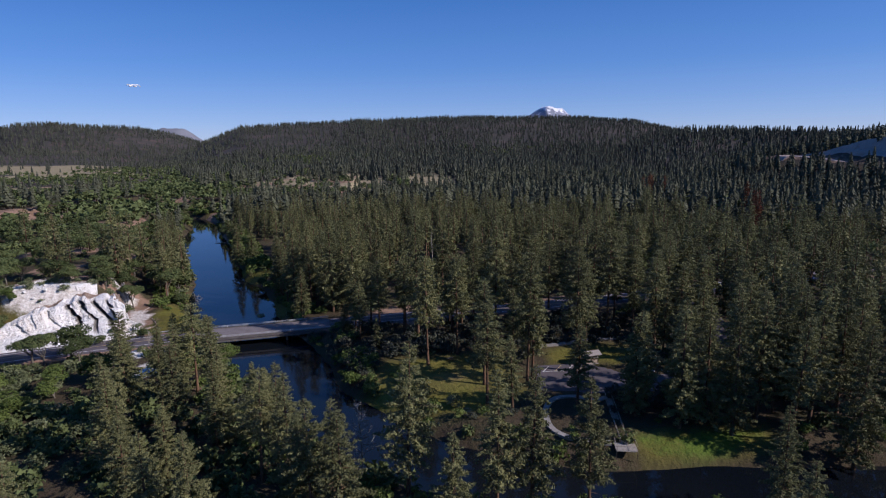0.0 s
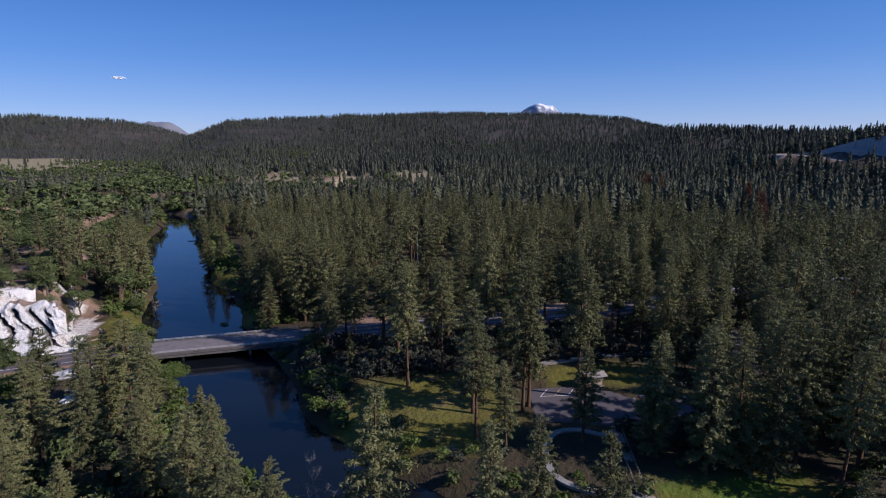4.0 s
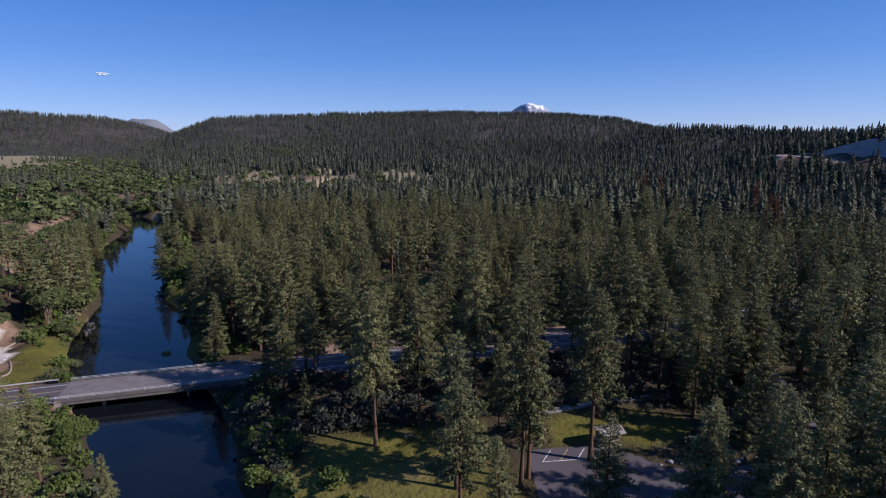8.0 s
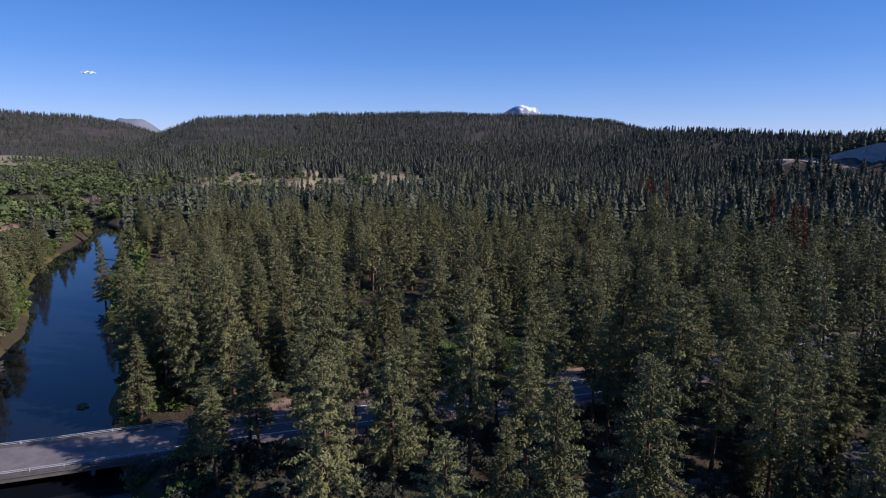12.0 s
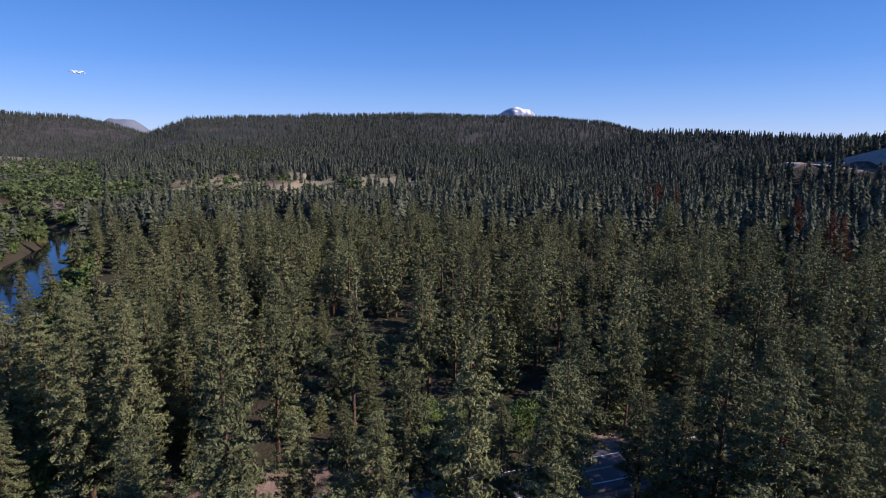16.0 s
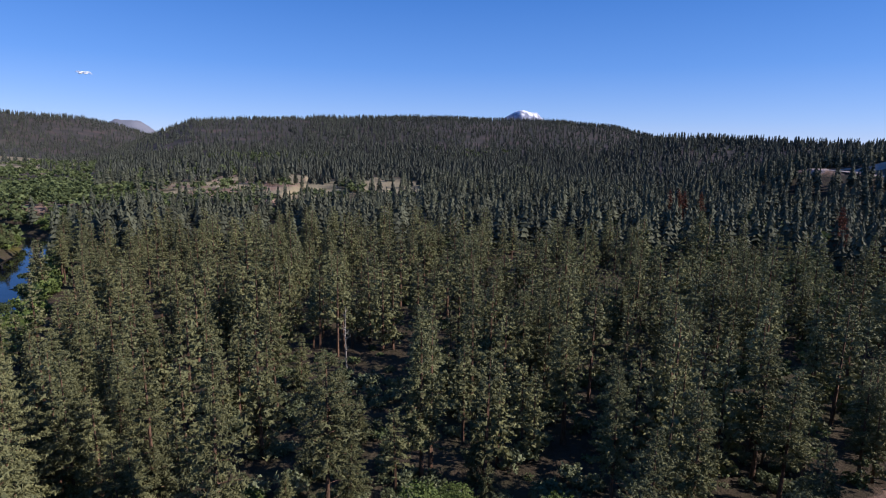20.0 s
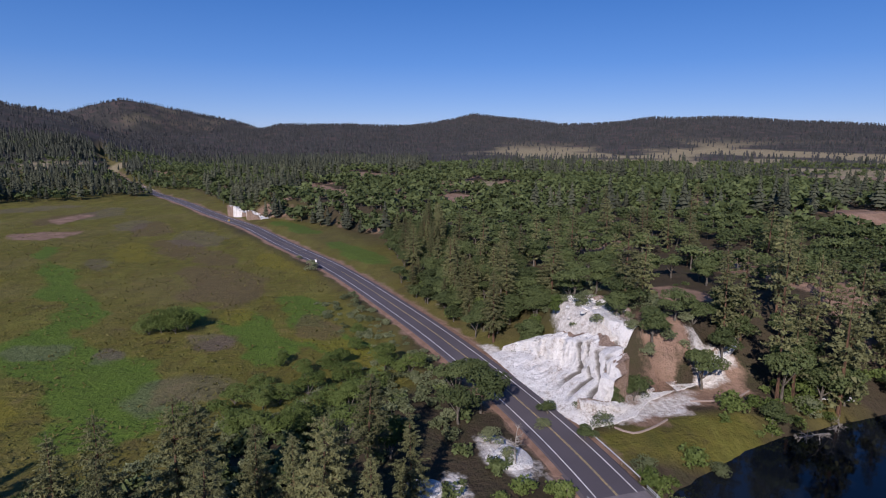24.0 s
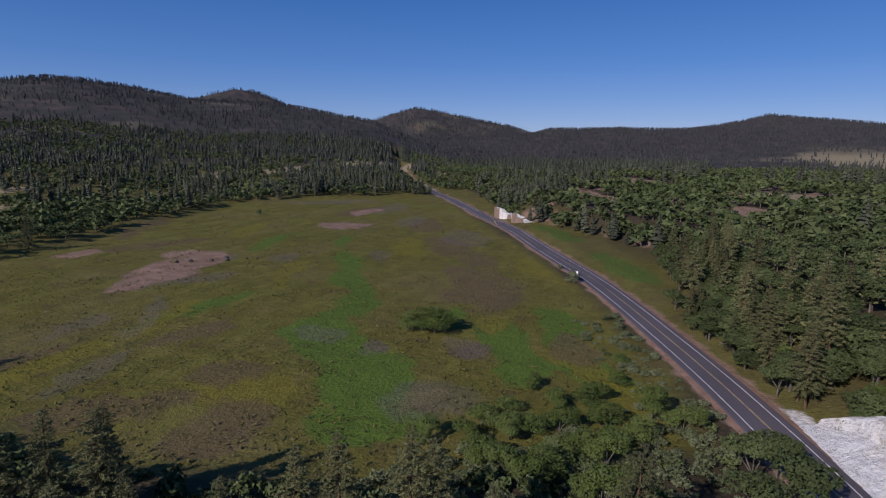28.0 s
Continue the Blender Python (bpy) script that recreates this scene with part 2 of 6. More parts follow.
M["sage"] = leaf_material("grey_green_leaves", (0.080, 0.100, 0.048), (0.140, 0.164, 0.084), (0.21, 0.235, 0.13), 0.2)
M["tussock"] = leaf_material("meadow_tussock_grass", (0.085, 0.078, 0.026), (0.125, 0.120, 0.036), (0.175, 0.16, 0.055), 0.25)
M["scrub"] = leaf_material("dry_scrub_twigs", (0.06, 0.05, 0.032), (0.10, 0.082, 0.055), (0.16, 0.13, 0.09), 0.1)


def bark_material(name, dark, light):
    n = Nodes(name)
    p = n.coords()
    f = n.noise(p, 1.6, 4, 0.6, (3, 3, 0.5))
    n.bump(f, 0.6, 0.08)
    return n.done(n.ramp(f, [(0.35, dark), (0.65, light)]), 0.9, 0.15)


M["bark"] = bark_material("pine_bark", (0.05, 0.032, 0.022), (0.17, 0.10, 0.062))
M["oak_bark"] = bark_material("oak_bark", (0.06, 0.05, 0.04), (0.18, 0.16, 0.13))
M["dead_wood"] = bark_material("bleached_dead_wood", (0.16, 0.14, 0.12), (0.36, 0.33, 0.29))


def stone_material(name, stops, scale, bump=0.5, dist=0.3, rough=0.9):
    n = Nodes(name)
    p = n.coords()
    a, b = n.noise(p, scale, 5, 0.6), n.noise(p, scale * 9, 3, 0.6)
    f = n.math("ADD", n.math("MULTIPLY", a, 0.7), n.math("MULTIPLY", b, 0.3))
    n.bump(f, bump, dist)
    return n.done(n.ramp(f, stops), rough, 0.2)


def chalk():
    n = Nodes("white_chalky_rock")
    p = n.coords()
    run, lump, fine = n.noise(p, 0.7, 5, 0.66, (1, 1, 0.14)), n.noise(p, 0.16, 4, 0.6), n.noise(p, 2.6, 5, 0.7)
    f = n.math("ADD", n.math("ADD", n.math("MULTIPLY", run, 0.35), n.math("MULTIPLY", lump, 0.30)), n.math("MULTIPLY", fine, 0.35))
    n.bump(n.math("ADD", run, n.math("MULTIPLY", fine, 0.9)), 1.0, 0.7)
    col = n.ramp(f, [(0.36, (0.22, 0.17, 0.13)), (0.41, (0.50, 0.44, 0.385)), (0.455, (0.72, 0.69, 0.655)), (0.56, (0.84, 0.825, 0.80))])
    parts = n.add("ShaderNodeSeparateColor")
    n.link(n.attribute("rock").outputs["Color"], parts.inputs[0])
    earth = n.ramp(fine, [(0.35, (0.17, 0.115, 0.085)), (0.6, (0.34, 0.25, 0.195))])
    col = n.mix(n.ramp(n.math("ADD", parts.outputs[1], n.math("MULTIPLY", n.math("SUBTRACT", fine, 0.5), 0.9)), [(0.42, (0, 0, 0)), (0.62, (1, 1, 1))]), col, earth)
    # shade of the cracks, painted near-black into the chalk
    col = n.mix(n.math("MULTIPLY", parts.outputs[0], 0.9), col, n.ramp(fine, [(0.3, (0.05, 0.042, 0.036)), (0.7, (0.14, 0.12, 0.105))]))
    return n.done(col, 0.95, 0.15)


M["chalk"] = chalk()
M["deck"] = stone_material("worn_concrete_deck", [(0.3, (0.125, 0.108, 0.110)), (0.65, (0.205, 0.180, 0.180))], 0.4, 0.3, 0.02)
M["concrete"] = stone_material("weathered_concrete", [(0.3, (0.17, 0.155, 0.145)), (0.6, (0.29, 0.27, 0.25))], 0.5, 0.3, 0.03)
# bridge sides: their shade is put into a darker concrete colour
M["stained"] = stone_material("shade_darkened_bridge_concrete", [(0.3, (0.075, 0.070, 0.066)), (0.65, (0.15, 0.14, 0.13))], 0.6, 0.3, 0.03)
M["cut_slope"] = stone_material("bare_cut_slope", [(0.3, (0.20, 0.175, 0.16)), (0.7, (0.34, 0.31, 0.29))], 0.04, 0.8, 2.0)
M["cut_road"] = stone_material("pale_gravel_bench", [(0.3, (0.26, 0.20, 0.17)), (0.7, (0.40, 0.32, 0.28))], 0.1, 0.3, 0.1)
M["dirt"] = stone_material("red_brown_gravel", [(0.3, (0.15, 0.085, 0.055)), (0.65, (0.32, 0.20, 0.14))], 0.4, 0.5, 0.1)
# dark tone for boulder shapes that stand in for shrubs
M["shrub_dark"] = stone_material("dark_shrub_stand_in", [(0.3, (0.05, 0.045, 0.035)), (0.65, (0.12, 0.11, 0.085))], 1.5, 0.5, 0.1)
M["boulder"] = stone_material("pale_boulder_stone", [(0.3, (0.28, 0.26, 0.24)), (0.65, (0.5, 0.48, 0.45))], 1.5, 0.5, 0.1)
M["snow_rock"] = None


def asphalt():
    n = Nodes("weathered_asphalt")
    p = n.coords()
    big, fine = n.noise(p, 0.06, 3), n.noise(p, 3.0, 3)
    col = n.ramp(big, [(0.3, (0.072, 0.061, 0.067)), (0.7, (0.104, 0.089, 0.097))])
    col = n.mix(n.math("MULTIPLY", fine, 0.35), col, (0.125, 0.112, 0.122))
    n.bump(fine, 0.2, 0.02)
    return n.done(col, 0.85, 0.3)


M["asphalt"] = asphalt()


def worn(name, colour, under, amount=0.5):
    n = Nodes(name)
    f = n.noise(n.coords(), 1.3, 4)
    return n.done(n.mix(n.ramp(f, [(amount, (0, 0, 0)), (amount + 0.15, (1, 1, 1))]), colour, under), 0.7, 0.3)


M["white_line"] = worn("white_road_paint", (0.72, 0.71, 0.69), (0.45, 0.43, 0.42), 0.55)
M["yellow_line"] = worn("faded_yellow_road_paint", (0.50, 0.37, 0.16), (0.22, 0.19, 0.15), 0.5)
M["steel"] = stone_material("galvanised_steel", [(0.3, (0.30, 0.31, 0.32)), (0.7, (0.5, 0.5, 0.5))], 2, 0.1, 0.01, 0.5)
M["timber"] = bark_material("weathered_timber", (0.09, 0.065, 0.045), (0.22, 0.17, 0.125))
M["tan"] = worn("tan_painted_boards", (0.36, 0.29, 0.22), (0.26, 0.20, 0.15), 0.5)
M["shingle"] = stone_material("grey_roof_shingles", [(0.3, (0.20, 0.18, 0.165)), (0.7, (0.34, 0.31, 0.285))], 2.5, 0.5, 0.03)
M["panel"] = worn("pale_notice_panel", (0.62, 0.60, 0.55), (0.40, 0.38, 0.35), 0.55)
M["yellow_sign"] = worn("yellow_sign_face", (0.65, 0.42, 0.03), (0.5, 0.33, 0.05), 0.6)
M["white_sign"] = worn("white_sign_face", (0.8, 0.8, 0.78), (0.7, 0.7, 0.68), 0.6)
M["cloud"] = Nodes("cloud_white").done((0.9, 0.9, 0.9), 1.0, 0.0)


def water():
    n = Nodes("dark_pond_water")
    p = n.coords()
    n.bump(n.math("ADD", n.noise(p, 0.5, 3), n.math("MULTIPLY", n.noise(p, 2.5, 2), 0.35)), 0.10, 0.12)
    col = n.ramp(n.noise(p, 0.035, 2), [(0.35, (0.004, 0.006, 0.009)), (0.65, (0.007, 0.009, 0.012))])
    mat = n.done(col, 0.03, 0.5)
    n.bsdf.inputs["IOR"].default_value = 1.33
    return mat


M["water"] = water()


def ground_material():
    """Forest litter, meadow, dry pasture and bare earth, laid out by the ground's own masks."""
    n = Nodes("ground")
    p = n.coords()
    m1, m2 = n.attribute("land"), n.attribute("meadow")
    s1, s2 = n.add("ShaderNodeSeparateColor"), n.add("ShaderNodeSeparateColor")
    n.link(m1.outputs["Color"], s1.inputs[0])
    n.link(m2.outputs["Color"], s2.inputs[0])
    big, mid, fine = n.noise(p, 0.018, 4), n.noise(p, 0.12, 4, 0.6), n.noise(p, 1.1, 4, 0.65)
    rag = n.math("ADD", n.math("MULTIPLY", n.noise(p, 0.13, 5, 0.68), 1.5), n.math("MULTIPLY", fine, 0.35))

    def patch(mask, amount):
        e = n.math("ADD", mask, n.math("SUBTRACT", rag, 0.92))
        return n.ramp(e, [(0.30, (0, 0, 0)), (0.72, (amount, amount, amount))])

    litter = n.ramp(mid, [(0.3, (0.030, 0.024, 0.016)), (0.5, (0.056, 0.042, 0.028)), (0.7, (0.040, 0.043, 0.020))])
    litter = n.mix(n.math("MULTIPLY", fine, 0.5), litter, (0.085, 0.064, 0.044))
    grass = n.ramp(mid, [(0.28, (0.094, 0.076, 0.027)), (0.43, (0.128, 0.112, 0.024)), (0.52, (0.118, 0.112, 0.022)), (0.62, (0.158, 0.136, 0.032)), (0.75, (0.188, 0.146, 0.060))])
    veins = n.noise(p, 0.075, 4, 0.6, (0.45, 1.5, 1))
    grass = n.mix(n.ramp(veins, [(0.50, (0, 0, 0)), (0.66, (0.75, 0.75, 0.75))]), grass, (0.160, 0.154, 0.034))
    grass = n.mix(n.ramp(veins, [(0.30, (0.7, 0.7, 0.7)), (0.42, (0, 0, 0))]), grass, (0.082, 0.084, 0.022))
    grass = n.mix(n.ramp(big, [(0.47, (0, 0, 0)), (0.66, (0.4, 0.4, 0.4))]), grass, (0.165, 0.130, 0.06))
    grass = n.mix(patch(s2.outputs[0], 0.9), grass, n.ramp(fine, [(0.3, (0.062, 0.112, 0.015)), (0.7, (0.108, 0.172, 0.026))]))
    grass = n.mix(patch(n.attribute("gold").outputs["Fac"], 0.8), grass, n.ramp(fine, [(0.3, (0.135, 0.122, 0.016)), (0.7, (0.200, 0.172, 0.028))]))
    grass = n.mix(patch(s2.outputs[1], 0.62), grass, n.ramp(fine, [(0.3, (0.090, 0.060, 0.036)), (0.7, (0.160, 0.110, 0.066))]))
    grass = n.mix(patch(s2.outputs[2], 0.30), grass, n.ramp(fine, [(0.3, (0.105, 0.083, 0.085)), (0.7, (0.205, 0.168, 0.172))]))
    dry = n.ramp(mid, [(0.3, (0.25, 0.205, 0.115)), (0.7, (0.36, 0.30, 0.19))])
    bare = n.ramp(mid, [(0.3, (0.20, 0.125, 0.088)), (0.7, (0.34, 0.225, 0.165))])
    # far litter: soil tones with distance haze put into the colour
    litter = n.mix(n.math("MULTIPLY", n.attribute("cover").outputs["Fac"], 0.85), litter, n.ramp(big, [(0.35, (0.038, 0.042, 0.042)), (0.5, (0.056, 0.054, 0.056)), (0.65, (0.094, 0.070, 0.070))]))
    col = n.mix(s1.outputs[0], litter, grass)
    col = n.mix(s1.outputs[1], col, dry)
    col = n.mix(patch(s1.outputs[2], 1.0), col, bare)
    col = n.mix(patch(n.attribute("chalk").outputs["Fac"], 0.95), col, n.ramp(fine, [(0.3, (0.42, 0.36, 0.31)), (0.6, (0.72, 0.69, 0.65))]))
    col = n.mix(n.math("MULTIPLY", n.noise(p, 4.0, 3, 0.7), 0.35), col, (0.5, 0.5, 0.5), "OVERLAY")
    clump = n.noise(p, 0.8, 4, 0.7)
    col = n.mix(n.ramp(clump, [(0.52, (0, 0, 0)), (0.68, (0.5, 0.5, 0.5))]), col, n.mix(0.55, col, (0.03, 0.035, 0.012)))
    streak = n.noise(p, 0.35, 4, 0.65, (1.6, 0.5, 1))
    col = n.mix(n.ramp(streak, [(0.35, (0, 0, 0)), (0.7, (0.45, 0.45, 0.45))]), col, n.mix(0.6, col, (0.045, 0.045, 0.018)))
    n.bump(n.math("ADD", fine, n.math("MULTIPLY", mid, 2.0)), 0.9, 0.5)
    return n.done(col, 0.95, 0.1)


M["ground"] = ground_material()


def snow_material():
    n = Nodes("snow_and_rock")
    p = n.coords()
    f = n.noise(p, 0.04, 4, 0.65, (1, 1, 0.5))
    z = n.add("ShaderNodeSeparateXYZ")
    n.link(p, z.inputs[0])
    h = n.math("MULTIPLY", n.math("SUBTRACT", z.outputs[2], 255), 0.004)
    return n.done(n.ramp(n.math("ADD", f, h), [(0.74, (0.20, 0.22, 0.28)), (0.86, (0.72, 0.74, 0.80))]), 0.8, 0.2)


M["snow_rock"] = snow_material()
# bare rock in a bluish grey that carries the haze
M["hazy_rock"] = stone_material("hazy_bare_mountainside", [(0.3, (0.13, 0.14, 0.17)), (0.7, (0.19, 0.20, 0.23))], 0.01, 0.2, 5)

# ---- plan: road, river, meadow, hills ----
ROAD = resample([(-1700, -500, 6), (-1231, -276, 4), (-754, -24, 2), (-579, 80, 1.7), (-462, 146, 1.6), (-404, 181, 1.6), (-335, 214, 1.7),
                 (-264, 249, 1.8), (-194, 276, 2.2), (-147, 291.5, 2.6), (-102, 303, 3.0), (-60, 309.5, 3.2), (-20, 315, 3.4), (20, 318.5, 3.7),
                 (51, 322, 4.1), (93, 329, 4.6), (150, 339, 5.2), (240, 348, 6), (360, 352, 7), (520, 360, 9), (800, 330, 12)], 5.0)
CUT = resample([(458, 770, 44), (468, 748, 43), (477, 722, 41), (483, 694, 38)], 6.0)
RIVER = resample([(-420, 720, 8), (-300, 692, 9), (-222, 668, 9), (-182, 630, 10), (-166, 592, 10.5), (-156, 550, 13), (-139, 495, 17), (-130, 465, 16), (-119, 440, 13.5), (-108, 413, 12), (-101, 394, 11), (-91, 370, 15), (-83, 345, 15.5), (-73, 322, 13),
                  (-66, 306, 13), (-54, 284, 12), (-44, 262, 9.5), (-32, 243, 9), (-12, 225, 8.5), (15, 213, 7), (45, 210, 7), (85, 203, 8), (150, 190, 9), (300, 165, 10)], 8.0)
MEADOW = [(-96, 60), (-84, 136), (-86, 182), (-95, 223), (-115, 255), (-132, 280), (-170, 275), (-229, 254), (-335, 204), (-462, 136), (-600, 60), (-628, 40),
          (-593, 14), (-526, -46), (-441, -92), (-312, -60), (-212, -26), (-173, -30), (-120, -20)]
PARKING = [(14, 250), (17, 267), (32, 267), (41, 258), (62, 256), (62, 248), (36, 247)]
LAWN = [(-30, 250), (-24, 276), (10, 279), (12, 252), (2, 240), (-14, 242)]
GREEN_STRIP = [(26, 221), (28, 228), (44, 227.5), (56, 226), (55, 219), (44, 219)]
SHELTER_GRASS = [(22, 269), (25, 279), (44, 280), (54, 270), (42, 264), (34, 268)]
RIDGES = [  # distance, depth in front and behind, and the height along the bearing (degrees to the left of +y)
    (2250, 620, 900, [(-40, 0), (-36, 20), (-32, 62), (-28, 104), (-25.4, 131), (-21, 147), (-15.6, 150), (-10, 161), (-4.4, 160), (0, 150), (5.3, 142), (10.5, 131), (14.4, 122), (17, 85), (19, 45), (22, 0)]),
    (1500, 330, 500, [(-110, 0), (-90, 40), (-75, 80), (-60, 80), (-52, 70), (-45, 61), (-40, 64), (-36, 67), (-31, 72), (-28, 66), (-24, 30), (-20, 0)]),
    (3050, 480, 700, [(14, 0), (17, 60), (18.9, 98), (20.5, 126), (23, 150), (26.5, 156), (29, 172), (32.2, 170), (33.6, 130), (36, 80), (41, 30), (46, 0)]),
    (3400, 950, 800, [(24, 0), (29, 110), (34, 128), (42, 128), (45.3, 137), (51.7, 158), (56, 177), (63, 181), (65.7, 162), (71, 158), (78, 150), (86, 152), (93, 152), (98.8, 143), (100.3, 118), (104, 108), (112, 90), (122, 60), (135, 0)]),
    (4350, 700, 500, [(66, 0), (70, 140), (72, 203), (75, 228), (78, 252), (80, 268), (82.5, 228), (85.7, 190), (90, 120), (96, 0)]),
    (3850, 620, 700, [(95, 0), (99.5, 110), (102.8, 178), (106.6, 228), (108.4, 250), (110.3, 276), (112, 286), (114, 248), (116, 205), (119, 150), (124, 0)]),
    (3600, 520, 600, [(119, 0), (122, 160), (124.8, 293), (126.8, 352), (128.8, 374), (130.8, 344), (132.5, 300), (137, 180), (142, 0)]),
    (2700, 1050, 900, [(106, 0), (112, 75), (116, 152), (119.5, 178), (122, 200), (124.8, 216), (128, 226), (132.5, 228), (136.7, 262), (140.8, 284), (143.2, 290), (146.5, 276), (156, 260), (172, 220), (190, 80), (205, 0)]),
    (730, 130, 420, [(-66, 0), (-58, 50), (-52, 56), (-47.5, 50), (-43.5, 40), (-40, 34), (-36, 14), (-32, 0)]),
    (2500, 600, 700, [(205, 0), (215, 110), (250, 110), (262, 0)])]
EYE0 = (0.0, 250.0)


def road_y(x):
    return np.interp(x, ROAD[:, 0], ROAD[:, 1])


def bank_offset(x):
    """How far from the road the oak hill's foot lies."""
    return np.interp(x, [-700, -560, -500, -465, -430, -380, -330, -260, -205, -180, -160, -140, -100], [40, 26, 14, 12, 24, 42, 48, 25, 11, 9, 9, 7, 7])


def land(x, y):
    """Ground height, and masks, at arrays of places."""
    x, y = np.asarray(x, float), np.asarray(y, float)
    d_road, z_road = line_distance(x, y, ROAD)
    d_river, half = line_distance(x, y, RIVER)
    m_dist = inside(x, y, MEADOW)
    meadow = step(-6, 8, m_dist + 4 * fbm(x, y, 25, 5))
    north = y > road_y(x)
    z = 3.4 + 0.9 * fbm(x, y, 70, 1) + 0.25 * fbm(x, y, 9, 2) + 0.005 * np.clip(y - 380, 0, 900)
    z = z * (1 - meadow) + meadow * (0.9 + 0.35 * fbm(x, y, 40, 3) + 0.12 * fbm(x, y, 7, 4))
    # oak hill above the road, west of the pond
    s = np.minimum(d_road - bank_offset(x), np.where(x > -260, d_river - half - 5, 1e3))
    west = ((x < -62) & north) * 1.0
    river_x = np.interp(y, RIVER[::-1, 1], RIVER[::-1, 0])
    west = west * ((x < river_x) | (y > 700))
    cut = step(32, 24, np.abs(x + 124)) * (y < 345)
    s = s - 10 * cut - 13 * np.exp(-(((x + 110) / 15) ** 2 + ((y - 338) / 22) ** 2))
    steep = 34 - 27 * cut
    hill = (12.5 + 1.2 * step(70, 34, np.abs(x + 128)) * (y < 420)) * step(0, steep, s) + 7 * step(25, 220, s) + 2.0 * fbm(x, y, 60, 7) * step(5, 60, s)
    hill = hill * (1 - 0.75 * step(500, 900, y)) * step(-1500, -700, x)
    z = z + west * np.maximum(hill, 0) * step(0, 4, s)
    # far hills
    bearing, dist = np.degrees(np.arctan2(-(x - EYE0[0]), y - EYE0[1])), np.hypot(x - EYE0[0], y - EYE0[1])
    far = np.zeros_like(z)
    for r, front, back, row in RIDGES:
        at, tall = np.array(row, float).T
        turn = (bearing - at[0]) % 360 + at[0]
        depth = dist * (1 + 0.02 * vnoise(turn, 0 * turn, 7, 5)) - r
        far = np.maximum(far, np.interp(turn, at, tall, 0, 0) * np.exp(-((np.where(depth < 0, depth / front, depth / back)) ** 2)))
    z = z + far * (1 + 0.05 * fbm(x, y, 420, 11, 4) + 0.02 * fbm(x, y, 130, 12))
    z = z + 6 * step(700, 2500, dist) * fbm(x, y, 300, 13)
    # road bed, car park, river
    flat = step(15, 6.5, d_road) * (d_road < 16)
    z = z * (1 - flat) + flat * (z_road - 0.35)
    d_cut, z_cut = line_distance(x, y, CUT)
    flat = step(18, 9, d_cut) * (d_cut < 19)
    z = z * (1 - flat) + flat * (z_cut - 0.4)
    d_road = np.minimum(d_road, np.maximum(d_cut - 6, 7))
    lot = step(-4, 1, inside(x, y, PARKING))
    z = z * (1 - lot) + lot * 2.35
    lawn = np.maximum(step(-3, 3, inside(x, y, LAWN)), np.maximum(step(-2, 2, inside(x, y, GREEN_STRIP)), step(-2, 2, inside(x, y, SHELTER_GRASS))))
    z = z * (1 - 0.6 * lawn) + 0.6 * lawn * 2.0
    wet = step(half - 4, half + 6, d_river + 1.5 * fbm(x, y, 14, 9))
    z = -2.2 * (1 - wet) + z * wet
    return dict(z=z, d_road=d_road, d_river=d_river, half=half, meadow=meadow, m_dist=m_dist, lawn=lawn, west=west * step(0, 6, s), dist=dist, bearing=bearing,
                s=s, far=far, lot=lot, north=north)


def spots(x, y, rows):
    """A mask of soft, uneven patches: centre, half sizes, turn."""
    out = np.zeros_like(x)
    x, y = x + 7 * fbm(x, y, 30, 35), y + 7 * fbm(x, y, 30, 36)
    for cx, cy, a, b, turn in rows:
        c, s = math.cos(radians(turn)), math.sin(radians(turn))
        u, v = ((x - cx) * c + (y - cy) * s) / a, (-(x - cx) * s + (y - cy) * c) / b
        out = np.maximum(out, step(1.15, 0.75, np.hypot(u, v) + 0.35 * fbm(x, y, 14, 31)))
    return out


PASTURES = [(-105, 985, 105, 190, 0), (50, 1040, 46, 170, 0), (-670, 1560, 180, 90, 20), (-660, -300, 95, 30, 20), (-800, -285, 90, 28, 10), (-400, -345, 60, 26, 0), (-300, -215, 40, 18, 10), (-1000, -252, 110, 40, 5), (-1130, -230, 90, 40, 0),
            (-500, 380, 60, 34, 25), (-830, 430, 60, 30, 0), (-1150, 1020, 260, 60, 25), (-1190, 615, 160, 70, 10), (-1600, 1500, 420, 130, 40), (-1000, 1500, 240, 90, 30), (-640, 1330, 150, 80, 20),
            (-1750, 780, 160, 60, 0)]
GREENS = [(-140, 203, 22, 15, 40), (-153, 192, 18, 13, 30), (-204, 165, 16, 8, 35), (-230, 150, 22, 8, 32), (-270, 125, 26, 7, 35), (-310, 98, 24, 7, 32), (-202, 241, 22, 8, 25), (-180, 232, 24, 9, 25), (-162, 177, 18, 13, 30), (-190, 172, 18, 7, -10), (-182, 229, 20, 9, 25), (-207, 239, 17, 8, 25), (-164, 256, 17, 8, 20), (-158, 242, 10, 7, 0),
          (-300, 60, 30, 6, 10), (-170, 120, 40, 4, -12), (-385, 214, 40, 9, 28), (-290, 258, 40, 10, 28), (-120, 215, 8, 14, 0), (-195, 206, 9, 6, 0)]
